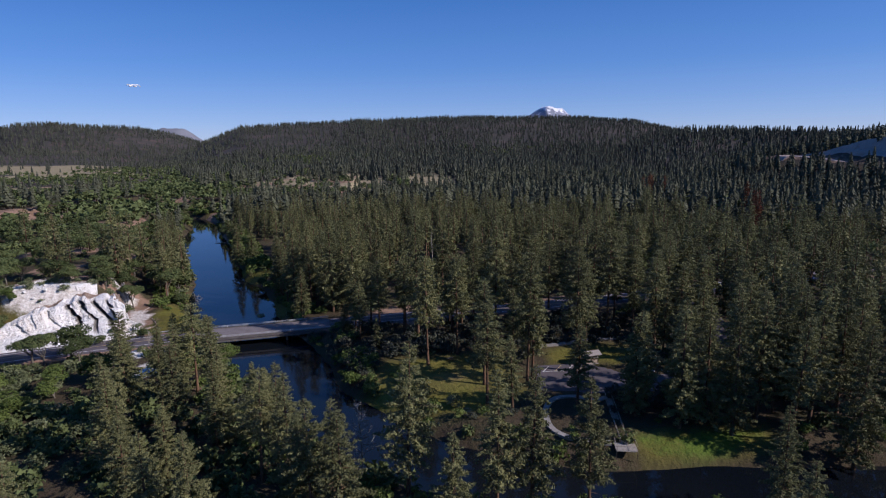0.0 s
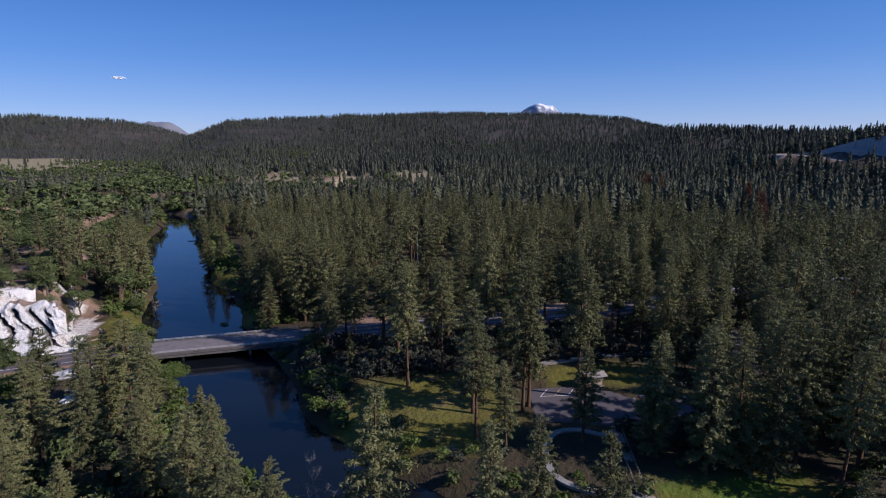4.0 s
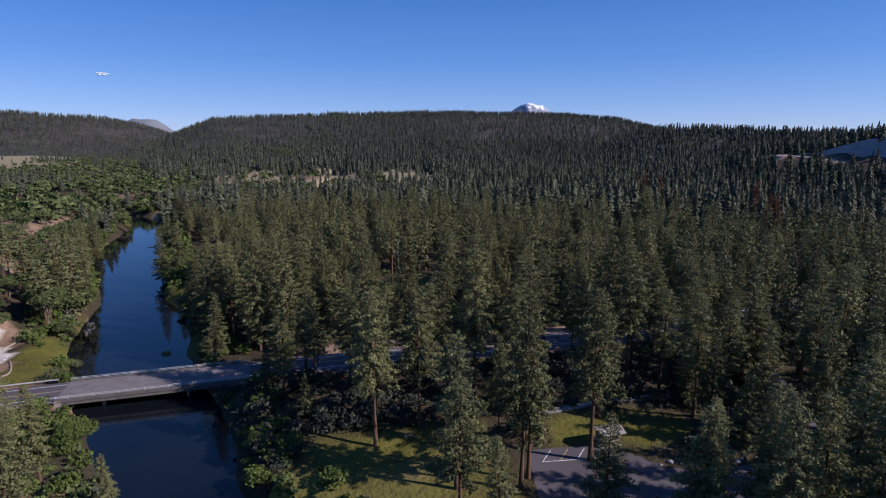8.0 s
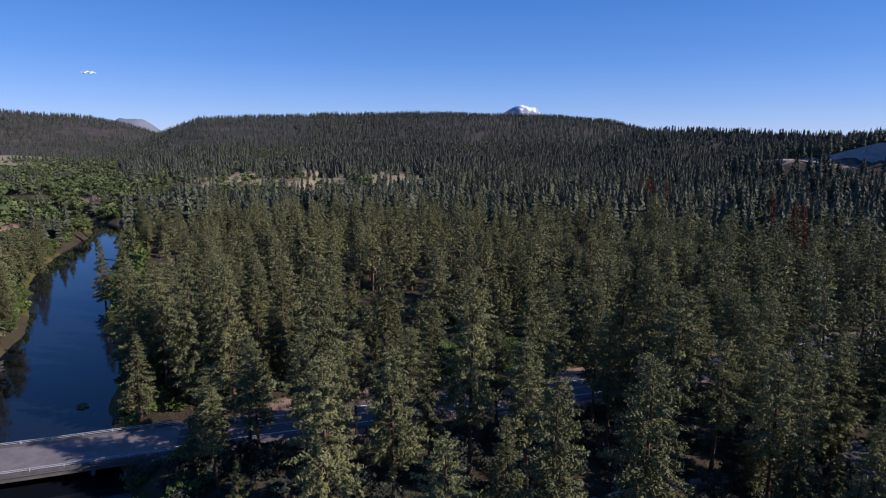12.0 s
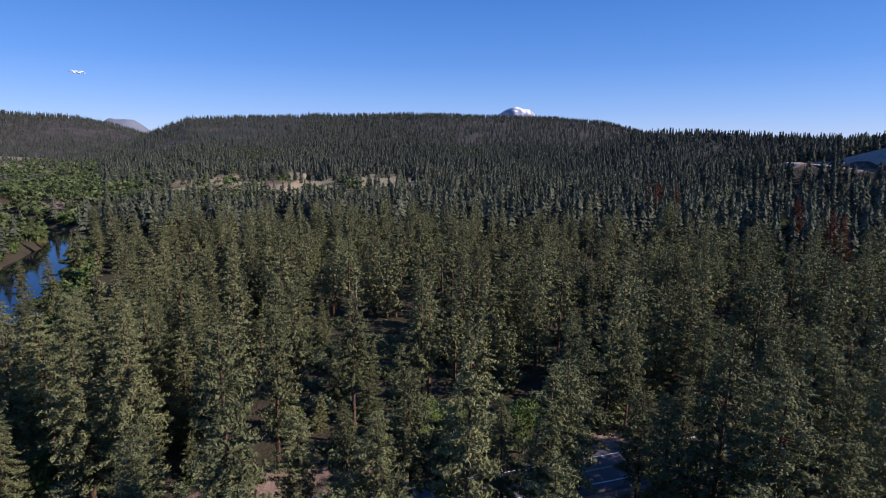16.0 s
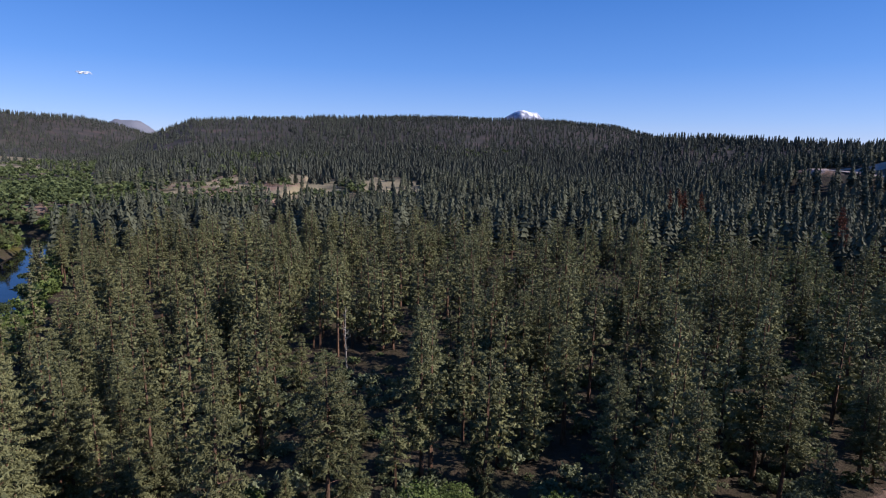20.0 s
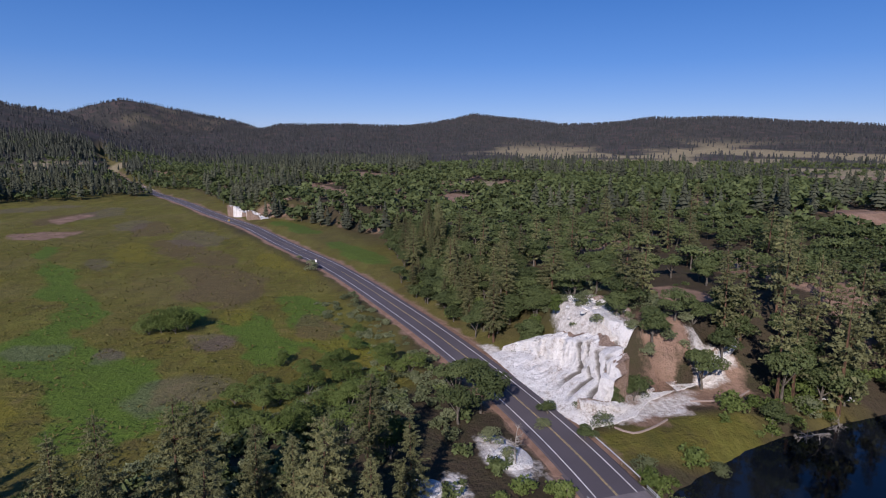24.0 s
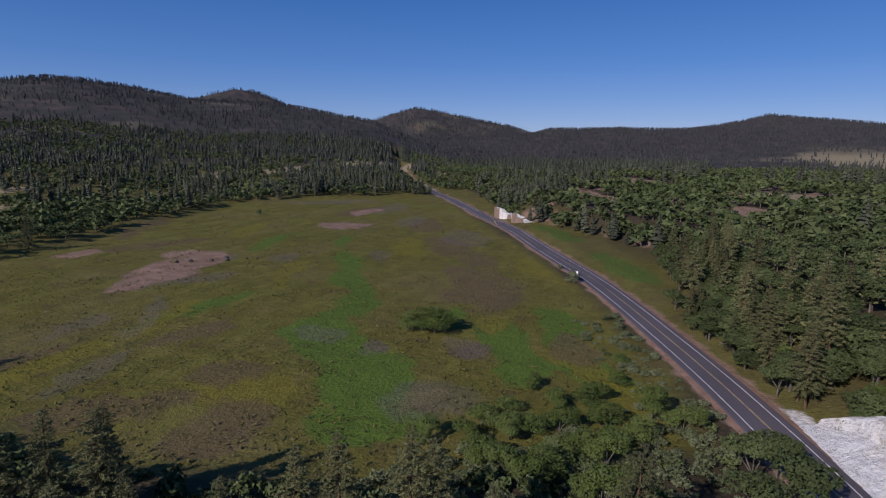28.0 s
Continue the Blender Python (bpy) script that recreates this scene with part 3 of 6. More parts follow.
BROWNS = [(-240, 205, 48, 18, 22), (-181, 251, 15, 6, 20), (-161, 195, 7, 5, 0), (-168, 222, 8, 5, 0), (-106, 160, 20, 7, -60), (-129, 170, 12, 7, 0), (-104, 190, 14, 9, 0), (-330, 160, 40, 12, 28), (-455, 40, 40, 12, 0), (-300, -45, 50, 9, 25), (-205, 76, 10, 14, 0),
          (-150, 140, 16, 7, -20), (-400, 120, 40, 12, 20), (-300, 190, 24, 8, 28), (-260, 10, 30, 9, -20), (-110, 110, 30, 6, -15)]
MAUVES = [(-134, 225, 10, 14, 0), (-361, 158, 34, 13, 20), (-161, 194, 8, 6, 0), (-170, 220, 9, 5, 20), (-164, 175, 7, 7, 0), (-503, -18, 46, 14, -35), (-490, 49, 42, 14, 10), (-420, 100, 30, 10, 10), (-286, 140, 14, 6, 20), (-206, 88, 9, 18, 70),
          (-140, 97, 22, 5, 18), (-259, 95, 14, 7, 40), (-160, 112, 26, 4, 30), (-245, 70, 16, 6, 30), (-118, 140, 20, 4, 10)]
GOLDS = [(-166, 255, 24, 6, 25), (-150, 262, 12, 6, 10), (-290, 215, 24, 7, 28), (-262, 236, 18, 5, 28), (-140, 120, 46, 6, 8), (-320, 140, 30, 8, 30), (-196, 222, 10, 5, 10), (-330, 20, 40, 8, 15), (-230, 120, 30, 6, 20), (-120, 180, 9, 16, 0)]
BARE = [(-64, 261, 5, 3.5, 0), (-222, 65, 42, 15, 14), (-246, 52, 14, 18, 0), (-225, -6, 15, 8, 10), (-372, 66, 15, 22, 20), (-455, 45, 30, 8, 0), (-520, 225, 60, 18, 25), (-640, 270, 80, 24, 20), (-150, 352, 10, 8, 0), (-126, 335, 11, 6, -30), (-115, 346, 7, 12, 20), (-112, 330, 5, 12, 20), (-196, 398, 13, 9, 0), (-170, 640, 14, 20, 0),
        (-250, 520, 30, 16, 0), (-330, 470, 34, 14, 20), (-130, 520, 8, 26, 15), (-290, 380, 16, 12, 0), (-420, 330, 30, 14, 0), (44, 332, 12, 4, 10), (-8, 326, 14, 3, 8)]


def stretched(n, reach, near):
    k = 4.1
    u = np.linspace(-1, 1, n)
    return reach * np.sinh(k * u) / np.sinh(k)


N = 370
gx, gy = stretched(N, 4900, 3) - 60, stretched(N, 4900, 3) + 290
X, Y = np.meshgrid(gx, gy, indexing="ij")
G = land(X, Y)
i, j = np.meshgrid(np.arange(N - 1), np.arange(N - 1), indexing="ij")
a = (i * N + j).ravel()
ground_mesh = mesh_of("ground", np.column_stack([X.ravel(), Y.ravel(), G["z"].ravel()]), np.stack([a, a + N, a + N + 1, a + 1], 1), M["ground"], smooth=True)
pasture = np.maximum(spots(X, Y, PASTURES), 0.3 * step(0.3, 0.6, fbm(X, Y, 160, 41)) * step(600, 1500, G["dist"]) * (G["far"] > 60) * (G["bearing"] > 100))
wide_west = step(700, 900, G["dist"]) * step(2600, 2100, G["dist"]) * step(22, 30, G["bearing"]) * step(84, 74, G["bearing"])
pasture = np.maximum(pasture, wide_west * step(-0.02, 0.22, fbm(X, Y, 220, 45)))
bank = step(9, 4, G["d_river"] - G["half"]) * (Y > 330) * (X < np.interp(Y, RIVER[::-1, 1], RIVER[::-1, 0]) + 30)
islet = spots(X, Y, [(-78, 394, 13, 9, 0), (-90, 410, 6, 8, 0), (-168, 655, 14, 10, 0), (-99, 318, 9, 11, 0), (-100, 334, 8, 14, 15)])
grassy = np.clip(np.maximum.reduce([G["meadow"], G["lawn"], 0.7 * bank * step(0.1, 0.45, fbm(X, Y, 26, 88)), islet, 0.75 * (Y < 60) * (X < -130) * step(1200, 900, G["dist"]), 0.8 * step(60, 30, G["d_road"]) * G["north"] * (X < -140) * (1 - 0.5 * G["west"])]), 0, 1)
verge = step(np.where(X < -90, 9.5, 8.5), 6.2, G["d_road"]) * 0.9
bare = np.maximum(spots(X, Y, BARE), verge)
bare = np.maximum(bare, 0.8 * step(0.0, 0.4, fbm(X, Y, 45, 51)) * G["west"] * (G["dist"] < 1200))
for name, (r, g, b) in (("land", (grassy, pasture, np.clip(bare, 0, 1))),
                        ("meadow", (np.maximum(spots(X, Y, GREENS), 0.65 * spots(X, Y, [(42, 223.5, 15, 5, -5)])), spots(X, Y, BROWNS), spots(X, Y, MAUVES)))):
    layer = ground_mesh.color_attributes.new(name, "FLOAT_COLOR", "POINT")
    layer.data.foreach_set("color", np.column_stack([r.ravel(), g.ravel(), b.ravel(), np.ones(N * N)]).astype(np.float32).ravel())
# mask for the haze-tinted litter, growing with distance and on far hills
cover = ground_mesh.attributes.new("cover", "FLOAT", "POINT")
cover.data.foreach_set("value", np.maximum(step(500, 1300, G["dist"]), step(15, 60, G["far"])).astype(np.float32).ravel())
chalky = ground_mesh.attributes.new("chalk", "FLOAT", "POINT")
chalky.data.foreach_set("value", spots(X, Y, [(-138, 322, 15, 8, 10), (-128, 316, 8, 6, 0), (-116, 320, 8, 6, 0), (-113, 333, 4, 9, 25), (-121, 347, 4, 9, 20), (-97, 293, 8, 5, 0), (-88, 279, 5, 4, 0), (-148, 301, 6, 3, 15)]).astype(np.float32).ravel())
gold = ground_mesh.attributes.new("gold", "FLOAT", "POINT")
gold.data.foreach_set("value", spots(X, Y, GOLDS).astype(np.float32).ravel())
tagged(new("ground", ground_mesh), "rolling valley ground with forest litter, grassy meadow and bare earth", "ground", kind="structure")


def ground_z(x, y):
    return float(land(np.array([x]), np.array([y]))["z"][0])


# water: one level sheet that follows the river bed
wv, wf = strip(np.column_stack([RIVER[:, :2], np.zeros(len(RIVER))]), [(-26, 0), (-9, 0), (9, 0), (26, 0)])
tagged(new("water", mesh_of("water", wv, wf, M["water"])), "dark still pond water reflecting blue sky and trees", "water", kind="structure")

# ---- road ----
cv, cf = strip(CUT, [(-7, -0.4), (-6.5, 0), (6.5, 0), (7, -0.4)])
tagged(new("hill_road", mesh_of("hill_road", cv, cf, M["cut_road"])), "pale gravelly road bench curving round the far hill", "road", kind="structure")
rv, rf = strip(ROAD, [(-5.8, -0.35), (-5.3, 0), (0, 0.06), (5.3, 0), (5.8, -0.35)])
road = tagged(new("road", mesh_of("road", rv, rf, M["asphalt"])), "two-lane grey asphalt highway with white edge lines", "road", kind="structure")


def painted(name, line, offset, width, material, dashes=None):
    lift = 0.02 + 0.06 * (1 - abs(offset) / 5.3)
    v, f = strip(line, [(offset - width / 2, lift), (offset + width / 2, lift)])
    if dashes:
        f = f[[k % dashes[1] < dashes[0] for k in range(len(f))]]
    ob = new(name, mesh_of(name, v, f, material))
    ob.parent = road
    return ob


FINE = resample(ROAD, 2.0)
for side in (-3.65, 3.65):
    painted("edge_line", FINE, side, 0.20, M["white_line"])
painted("centre_line", FINE, 0.12, 0.13, M["yellow_line"])
painted("centre_line", FINE[(FINE[:, 0] > -250)], -0.12, 0.13, M["yellow_line"])
for side in (-1, 1):
    sv, sf = strip(ROAD[ROAD[:, 0] < -90], [(side * 5.6, -0.16), (side * 6.6, -0.22), (side * 8.0, -0.5)][::side])
    tagged(new("road_shoulder", mesh_of("road_shoulder", sv, sf, M["dirt"])), "reddish gravel shoulder along the highway", "road shoulder", kind="structure")

# ---- trees ----
def tufts(rng, centre, out, length, width, blades, loose=0.55):
    """Small clumps of needles or leaves: blades triangles round each centre, that lie like shingles over the crown; loose: how unevenly."""
    n = len(centre) * blades
    c, N = np.repeat(centre, blades, 0), np.repeat(out, blades, 0) + rng.normal(size=(n, 3)) * loose
    N /= np.linalg.norm(N, axis=1)[:, None] + 1e-9
    p = np.cross(N, rng.normal(size=(n, 3)))
    p /= np.linalg.norm(p, axis=1)[:, None] + 1e-9
    d = np.cross(N, p)
    L = (np.repeat(np.broadcast_to(length, len(centre)), blades) * rng.uniform(0.65, 1.3, n))[:, None]
    W = (np.repeat(np.broadcast_to(width, len(centre)), blades) * rng.uniform(0.65, 1.3, n))[:, None]
    c = c + rng.normal(size=(n, 3)) * L * 0.28
    return np.stack([c + p * W / 2 - d * L * 0.4, c - p * W / 2 - d * L * 0.3, c + d * L * 0.6], 1).reshape(-1, 3)


def taper(rng, path, radii, sides):
    """A bent tapering stem through the path's points."""
    ang = np.linspace(0, 2 * np.pi, sides, endpoint=False)
    path = np.asarray(path, float)
    d = np.gradient(path, axis=0)
    d /= np.linalg.norm(d, axis=1)[:, None]
    ref = np.where(np.abs(d[:, 2:3]) < 0.8, [[0.0, 0, 1]], [[1.0, 0, 0]])
    u = np.cross(d, ref)
    u /= np.linalg.norm(u, axis=1)[:, None]
    w = np.cross(d, u)
    r = np.asarray(radii)[:, None, None]
    v = path[:, None] + r * (np.cos(ang)[None, :, None] * u[:, None] + np.sin(ang)[None, :, None] * w[:, None])
    n = len(path)
    i, j = np.meshgrid(np.arange(n - 1), np.arange(sides), indexing="ij")
    q0, q1 = i * sides + j, i * sides + (j + 1) % sides
    f = np.concatenate([np.stack([q0, q1, q1 + sides], -1).reshape(-1, 3), np.stack([q0, q1 + sides, q0 + sides], -1).reshape(-1, 3)])
    return v.reshape(-1, 3), f


def joined(pieces):
    verts, faces, at = [], [], 0
    for v, f in pieces:
        verts.append(v), faces.append(f + at)
        at += len(v)
    return np.concatenate(verts), np.concatenate(faces)


def tris(v):
    return np.arange(len(v)).reshape(-1, 3)


def puffs(rng, centre, radius, blades, length, width, flat=0.62, loose=0.4):
    """Clumps of needles: blades that lie over small flattened balls, so that each clump has a lit and a shaded side."""
    n = len(centre) * blades
    u = rng.normal(size=(n, 3))
    u[:, 2] += 0.25
    u /= np.linalg.norm(u, axis=1)[:, None] + 1e-9
    R = np.repeat(radius, blades)[:, None]
    c = np.repeat(centre, blades, 0) + u * R * [1, 1, flat] * rng.uniform(0.55, 1.1, n)[:, None]
    N = u + rng.normal(size=(n, 3)) * loose
    N /= np.linalg.norm(N, axis=1)[:, None] + 1e-9
    p = np.cross(N, rng.normal(size=(n, 3)))
    p /= np.linalg.norm(p, axis=1)[:, None] + 1e-9
    d = np.cross(N, p)
    L, W = R * length * rng.uniform(0.7, 1.35, n)[:, None], R * width * rng.uniform(0.7, 1.3, n)[:, None]
    return np.stack([c + p * W / 2 - d * L * 0.45, c - p * W / 2 - d * L * 0.45, c + d * L * 0.6], 1).reshape(-1, 3)


def pine_shape(seed, H=28.0, low=0.28, spread=0.125, gap=0.74, arms=6.0, clump=0.54, blades=12, sides=7, taper_top=0.9, detail=True, length=1.15, width=0.42, ragged=0.26):
    """Crown and trunk arrays of a pine that stands at the origin: whorls of limbs that carry clumps of needles."""
    rng = np.random.default_rng(seed)
    k = H / 28
    lean = rng.normal(0, 0.012, 2)
    lop = rng.uniform(0.72, 1.15, (7, 9))
    centres, sizes, limbs = [], [], []
    z = low * H
    while z < H * 0.965:
        t = (z - low * H) / (H * (1 - low))
        full = H * spread * min(1.0, (1.02 - t) ** taper_top * 1.12) * (0.70 + 0.30 * min(1, t * 4)) + 0.25 * k
        n = max(3, int(round(arms * rng.uniform(0.75, 1.2) * (1 - 0.25 * t))))
        for az in rng.uniform(0, 2 * np.pi) + np.arange(n) * 2 * np.pi / n + rng.normal(0, 0.3, n):
            side = lop[min(6, int(t * 7)), int(az / (2 * np.pi) * 9) % 9]
            rr = full * side * rng.uniform(1 - 1.3 * ragged, 1 + 0.6 * ragged)
            if rng.random() < 0.10:
                continue
            root = np.array([lean[0] * z, lean[1] * z, z + rng.normal(0, 0.22 * k)])
            tip = root + [rr * math.cos(az), rr * math.sin(az), rr * (0.55 * t - 0.24 + rng.normal(0, 0.08))]
            if detail and t < 0.6 and rng.random() < 0.3:
                limbs.append((root, tip))
            big = clump * k * (1.12 - 0.62 * t) * rng.uniform(0.8, 1.2)
            m = max(1, int(round((rr - 0.25 * big) / (1.15 * big))))
            for q in range(m):
                f = 1.0 - q / max(m, 1) * 0.78
                centres.append(root + (tip - root) * f + rng.normal(0, 0.16 * big, 3))
                sizes.append(big * (0.78 + 0.3 * math.sin(f * 3)))
        z += gap * k * (1.15 - 0.55 * t) * rng.uniform(0.8, 1.25)
    for q in np.linspace(0.93, 0.992, 5 if detail else 3):
        centres.append(np.array([lean[0] * H * q, lean[1] * H * q, H * q]) + rng.normal(0, 0.06 * k, 3))
        sizes.append(clump * k * (0.42 - 3.5 * (q - 0.93)))
    crown = puffs(rng, np.array(centres), np.array(sizes), blades, length, width)
    steps = np.linspace(0, 0.97, 6 if detail else 2)
    path = np.stack([lean[0] * steps * H, lean[1] * steps * H, steps * H], 1)
    radii = H * 0.0098 * (1 - steps) ** 0.8 + 0.03
    radii[0] *= 1.35
    wood = [taper(rng, path, radii, sides)]
    if detail:
        for root, tip in limbs:
            wood.append(taper(rng, [root, root * 0.45 + tip * 0.55 + [0, 0, 0.15], tip], [0.09 * k, 0.055 * k, 0.02], 4))
        for _ in range(int(rng.integers(4, 9))):
            z, az, r = rng.uniform(min(0.12, low), low + 0.03) * H, rng.uniform(0, 6.28), rng.uniform(0.8, 2.6)
            wood.append(taper(rng, [[0, 0, z], [r * math.cos(az) * 0.6, r * math.sin(az) * 0.6, z - 0.1], [r * math.cos(az), r * math.sin(az), z - 0.35]], [0.06, 0.04, 0.015], 3))
    return crown, joined(wood)


def spire(rng, H, low, spread, layers, sides, top=1.0, ragged=0.3):
    """Drooping fans of foliage in layers round the stem: a pointed, ragged cone."""
    out = []
    edges = np.linspace(low * H, H, layers + 1)
    for k in range(layers):
        t = (edges[k] - low * H) / (H * (1 - low))
        r = H * spread * (1.0 - t) ** top * (0.8 + 0.2 * min(1, 4 * t)) * rng.uniform(0.85, 1.15) + 0.008 * H
        apex = min(H, edges[k + 1] + 0.55 * (edges[k + 1] - edges[k]) * (1 - t))
        az = rng.uniform(0, 6.28) + np.arange(sides) * 2 * np.pi / sides
        for a in az:
            w = np.pi / sides * rng.uniform(0.9, 1.3)
            r1, r2 = r * rng.uniform(1 - ragged, 1 + ragged, 2)
            z1, z2 = edges[k] + rng.normal(0, 0.25, 2) * (edges[k + 1] - edges[k])
            off = rng.normal(0, 0.06, 2) * r
            out.append([(r1 * math.cos(a - w), r1 * math.sin(a - w), z1), (r2 * math.cos(a + w), r2 * math.sin(a + w), z2), (off[0], off[1], apex)])
    return np.array(out).reshape(-1, 3)


def spire_tree(seed, layers, sides, low=0.12, spread=0.145, top=0.9, trunk=False, H=28.0):
    rng = np.random.default_rng(seed)
    return spire(rng, H, low, spread, layers, sides, top), (taper(rng, [[0, 0, 0], [0, 0, H * 0.6]], [H * 0.013, H * 0.007], 3) if trunk else NO_TRUNK)


NO_TRUNK = (np.zeros((0, 3)), np.zeros((0, 3), int))


def oak_shape(seed, H=10.0, wide=4.5, n=260, blades=4, size=0.75, low=0.25, detail=True):
    """A round, lobed broadleaf crown on forked limbs."""
    rng = np.random.default_rng(seed)
    lobes = int(rng.integers(6, 10))
    az = rng.uniform(0, 6.28, lobes)
    rad = wide * rng.uniform(0.25, 0.68, lobes)
    mid = np.stack([rad * np.cos(az), rad * np.sin(az), H * rng.uniform(low + 0.18, 0.80, lobes)], 1)
    mid[0] = (0, 0, H * 0.78)
    size_l = wide * rng.uniform(0.34, 0.55, lobes)
    pick = rng.integers(0, lobes, n)
    d = rng.normal(size=(n, 3))
    d[:, 2] = np.abs(d[:, 2]) * 0.9 - 0.25
    d /= np.linalg.norm(d, axis=1)[:, None]
    c = mid[pick] + d * (size_l[pick] * rng.uniform(0.72, 1.05, n))[:, None] * [1, 1, 0.8]
    c[:, 2] = np.clip(c[:, 2], 0.06 * H, H)
    crown = tufts(rng, c, d, size * rng.uniform(0.8, 1.2, n), size * 0.95, blades)
    if not detail:
        return crown, taper(rng, [[0, 0, 0], [0, 0, H * 0.6]], [H * 0.03, H * 0.015], 3)
    wood = [taper(rng, [[0, 0, 0], [0.1, 0, H * low * 0.6], [0, 0.1, H * low + 0.2]], [H * 0.03, H * 0.024, H * 0.02], 6)]
    for m in mid[:5]:
        wood.append(taper(rng, [[0, 0.1, H * low], m * 0.55 + [0, 0, H * low * 0.4], m], [H * 0.016, H * 0.010, 0.03], 4))
    return crown, joined(wood)


def add_tint(me, values):
    layer = me.attributes.new("tint", "FLOAT", "POINT")
    layer.data.foreach_set("value", np.asarray(values, np.float32))
    return me


def tree_model(name, shape, leaf, bark, label, category, group):
    """One tree as a thing: trunk and crown under an empty at its foot."""
    crown, (tv, tf) = shape
    top = thing(name, pose(0, 0, -500), label, category, group)
    part("trunk", mesh_of("trunk", tv, tf, bark, smooth=True), None, top)
    part("crown", mesh_of("crown", crown, tris(crown), leaf), None, top)
    return top


PINE = "tall ponderosa pine with open olive-green crown and reddish trunk"
pine_models = [tree_model("pine_tree", pine_shape(10 + k, low=lo, spread=sp, taper_top=tt), M["pine"], M["bark"], PINE, "pine tree", "pine trees")
               for k, (lo, sp, tt) in enumerate([(0.20, 0.145, 0.9), (0.30, 0.14, 0.75), (0.12, 0.15, 0.95), (0.36, 0.13, 0.7), (0.08, 0.165, 1.0), (0.24, 0.125, 0.8), (0.12, 0.17, 0.9), (0.42, 0.135, 0.6), (0.27, 0.15, 0.85)])]
young_models = [tree_model("young_pine_tree", pine_shape(30 + k, H=16, low=0.04, spread=0.19, gap=1.3, arms=6, clump=0.85, blades=14, taper_top=0.9), M["pine"], M["bark"],
                           "young bushy pine with foliage down to the ground", "pine tree", "young pines") for k in range(2)]
oak_models = [tree_model("oak_tree", oak_shape(40 + k, n=1300, size=0.34), M["oak"], M["oak_bark"], "round-crowned dark green oak on the dry hillside", "oak tree", "oak trees") for k in range(4)]
willow_models = [tree_model("willow_tree", oak_shape(50 + k, H=8, wide=4.4, n=1700, size=0.25, low=0.06), M["willow"], M["oak_bark"],
                            "bushy bright green willow beside the wet meadow", "willow tree", "willows") for k in range(3)]
sage_models = [tree_model("shrub", oak_shape(60 + k, H=3.0, wide=2.4, n=420, size=0.21, low=0.05), M["sage"], M["oak_bark"],
                          "low grey-green shrub on the river bank", "shrub", "shrubs") for k in range(3)]
red_models = [tree_model("dead_pine_tree", pine_shape(70 + k, low=0.3), M["red_needles"], M["bark"], "dead pine with red-brown needles among green trees", "pine tree", "dead pines") for k in range(2)]
HEIGHT = {"pine_tree": 28.0, "young_pine_tree": 16.0, "oak_tree": 10.0, "willow_tree": 8.0, "shrub": 3.0, "dead_pine_tree": 28.0}
placed = []
rng = np.random.default_rng(5)


def plant(models, x, y, height, wide=1.1):
    """Plants a copy of one of the models at a place."""
    model = models[int(rng.integers(len(models)))]
    s = height / HEIGHT[model.name.split(".")[0]]
    w = (s ** 0.7 if s < 1 else s ** 0.6) * wide * rng.uniform(0.9, 1.15)
    z = ground_z(x, y) - 0.15
    ob = copy_thing(model, pose(x, y, z, rng.normal(0, 0.8), rng.normal(0, 0.8), rng.uniform(0, 360)))
    ob.scale = (w, w, s)
    placed.append((x, y))
    return ob


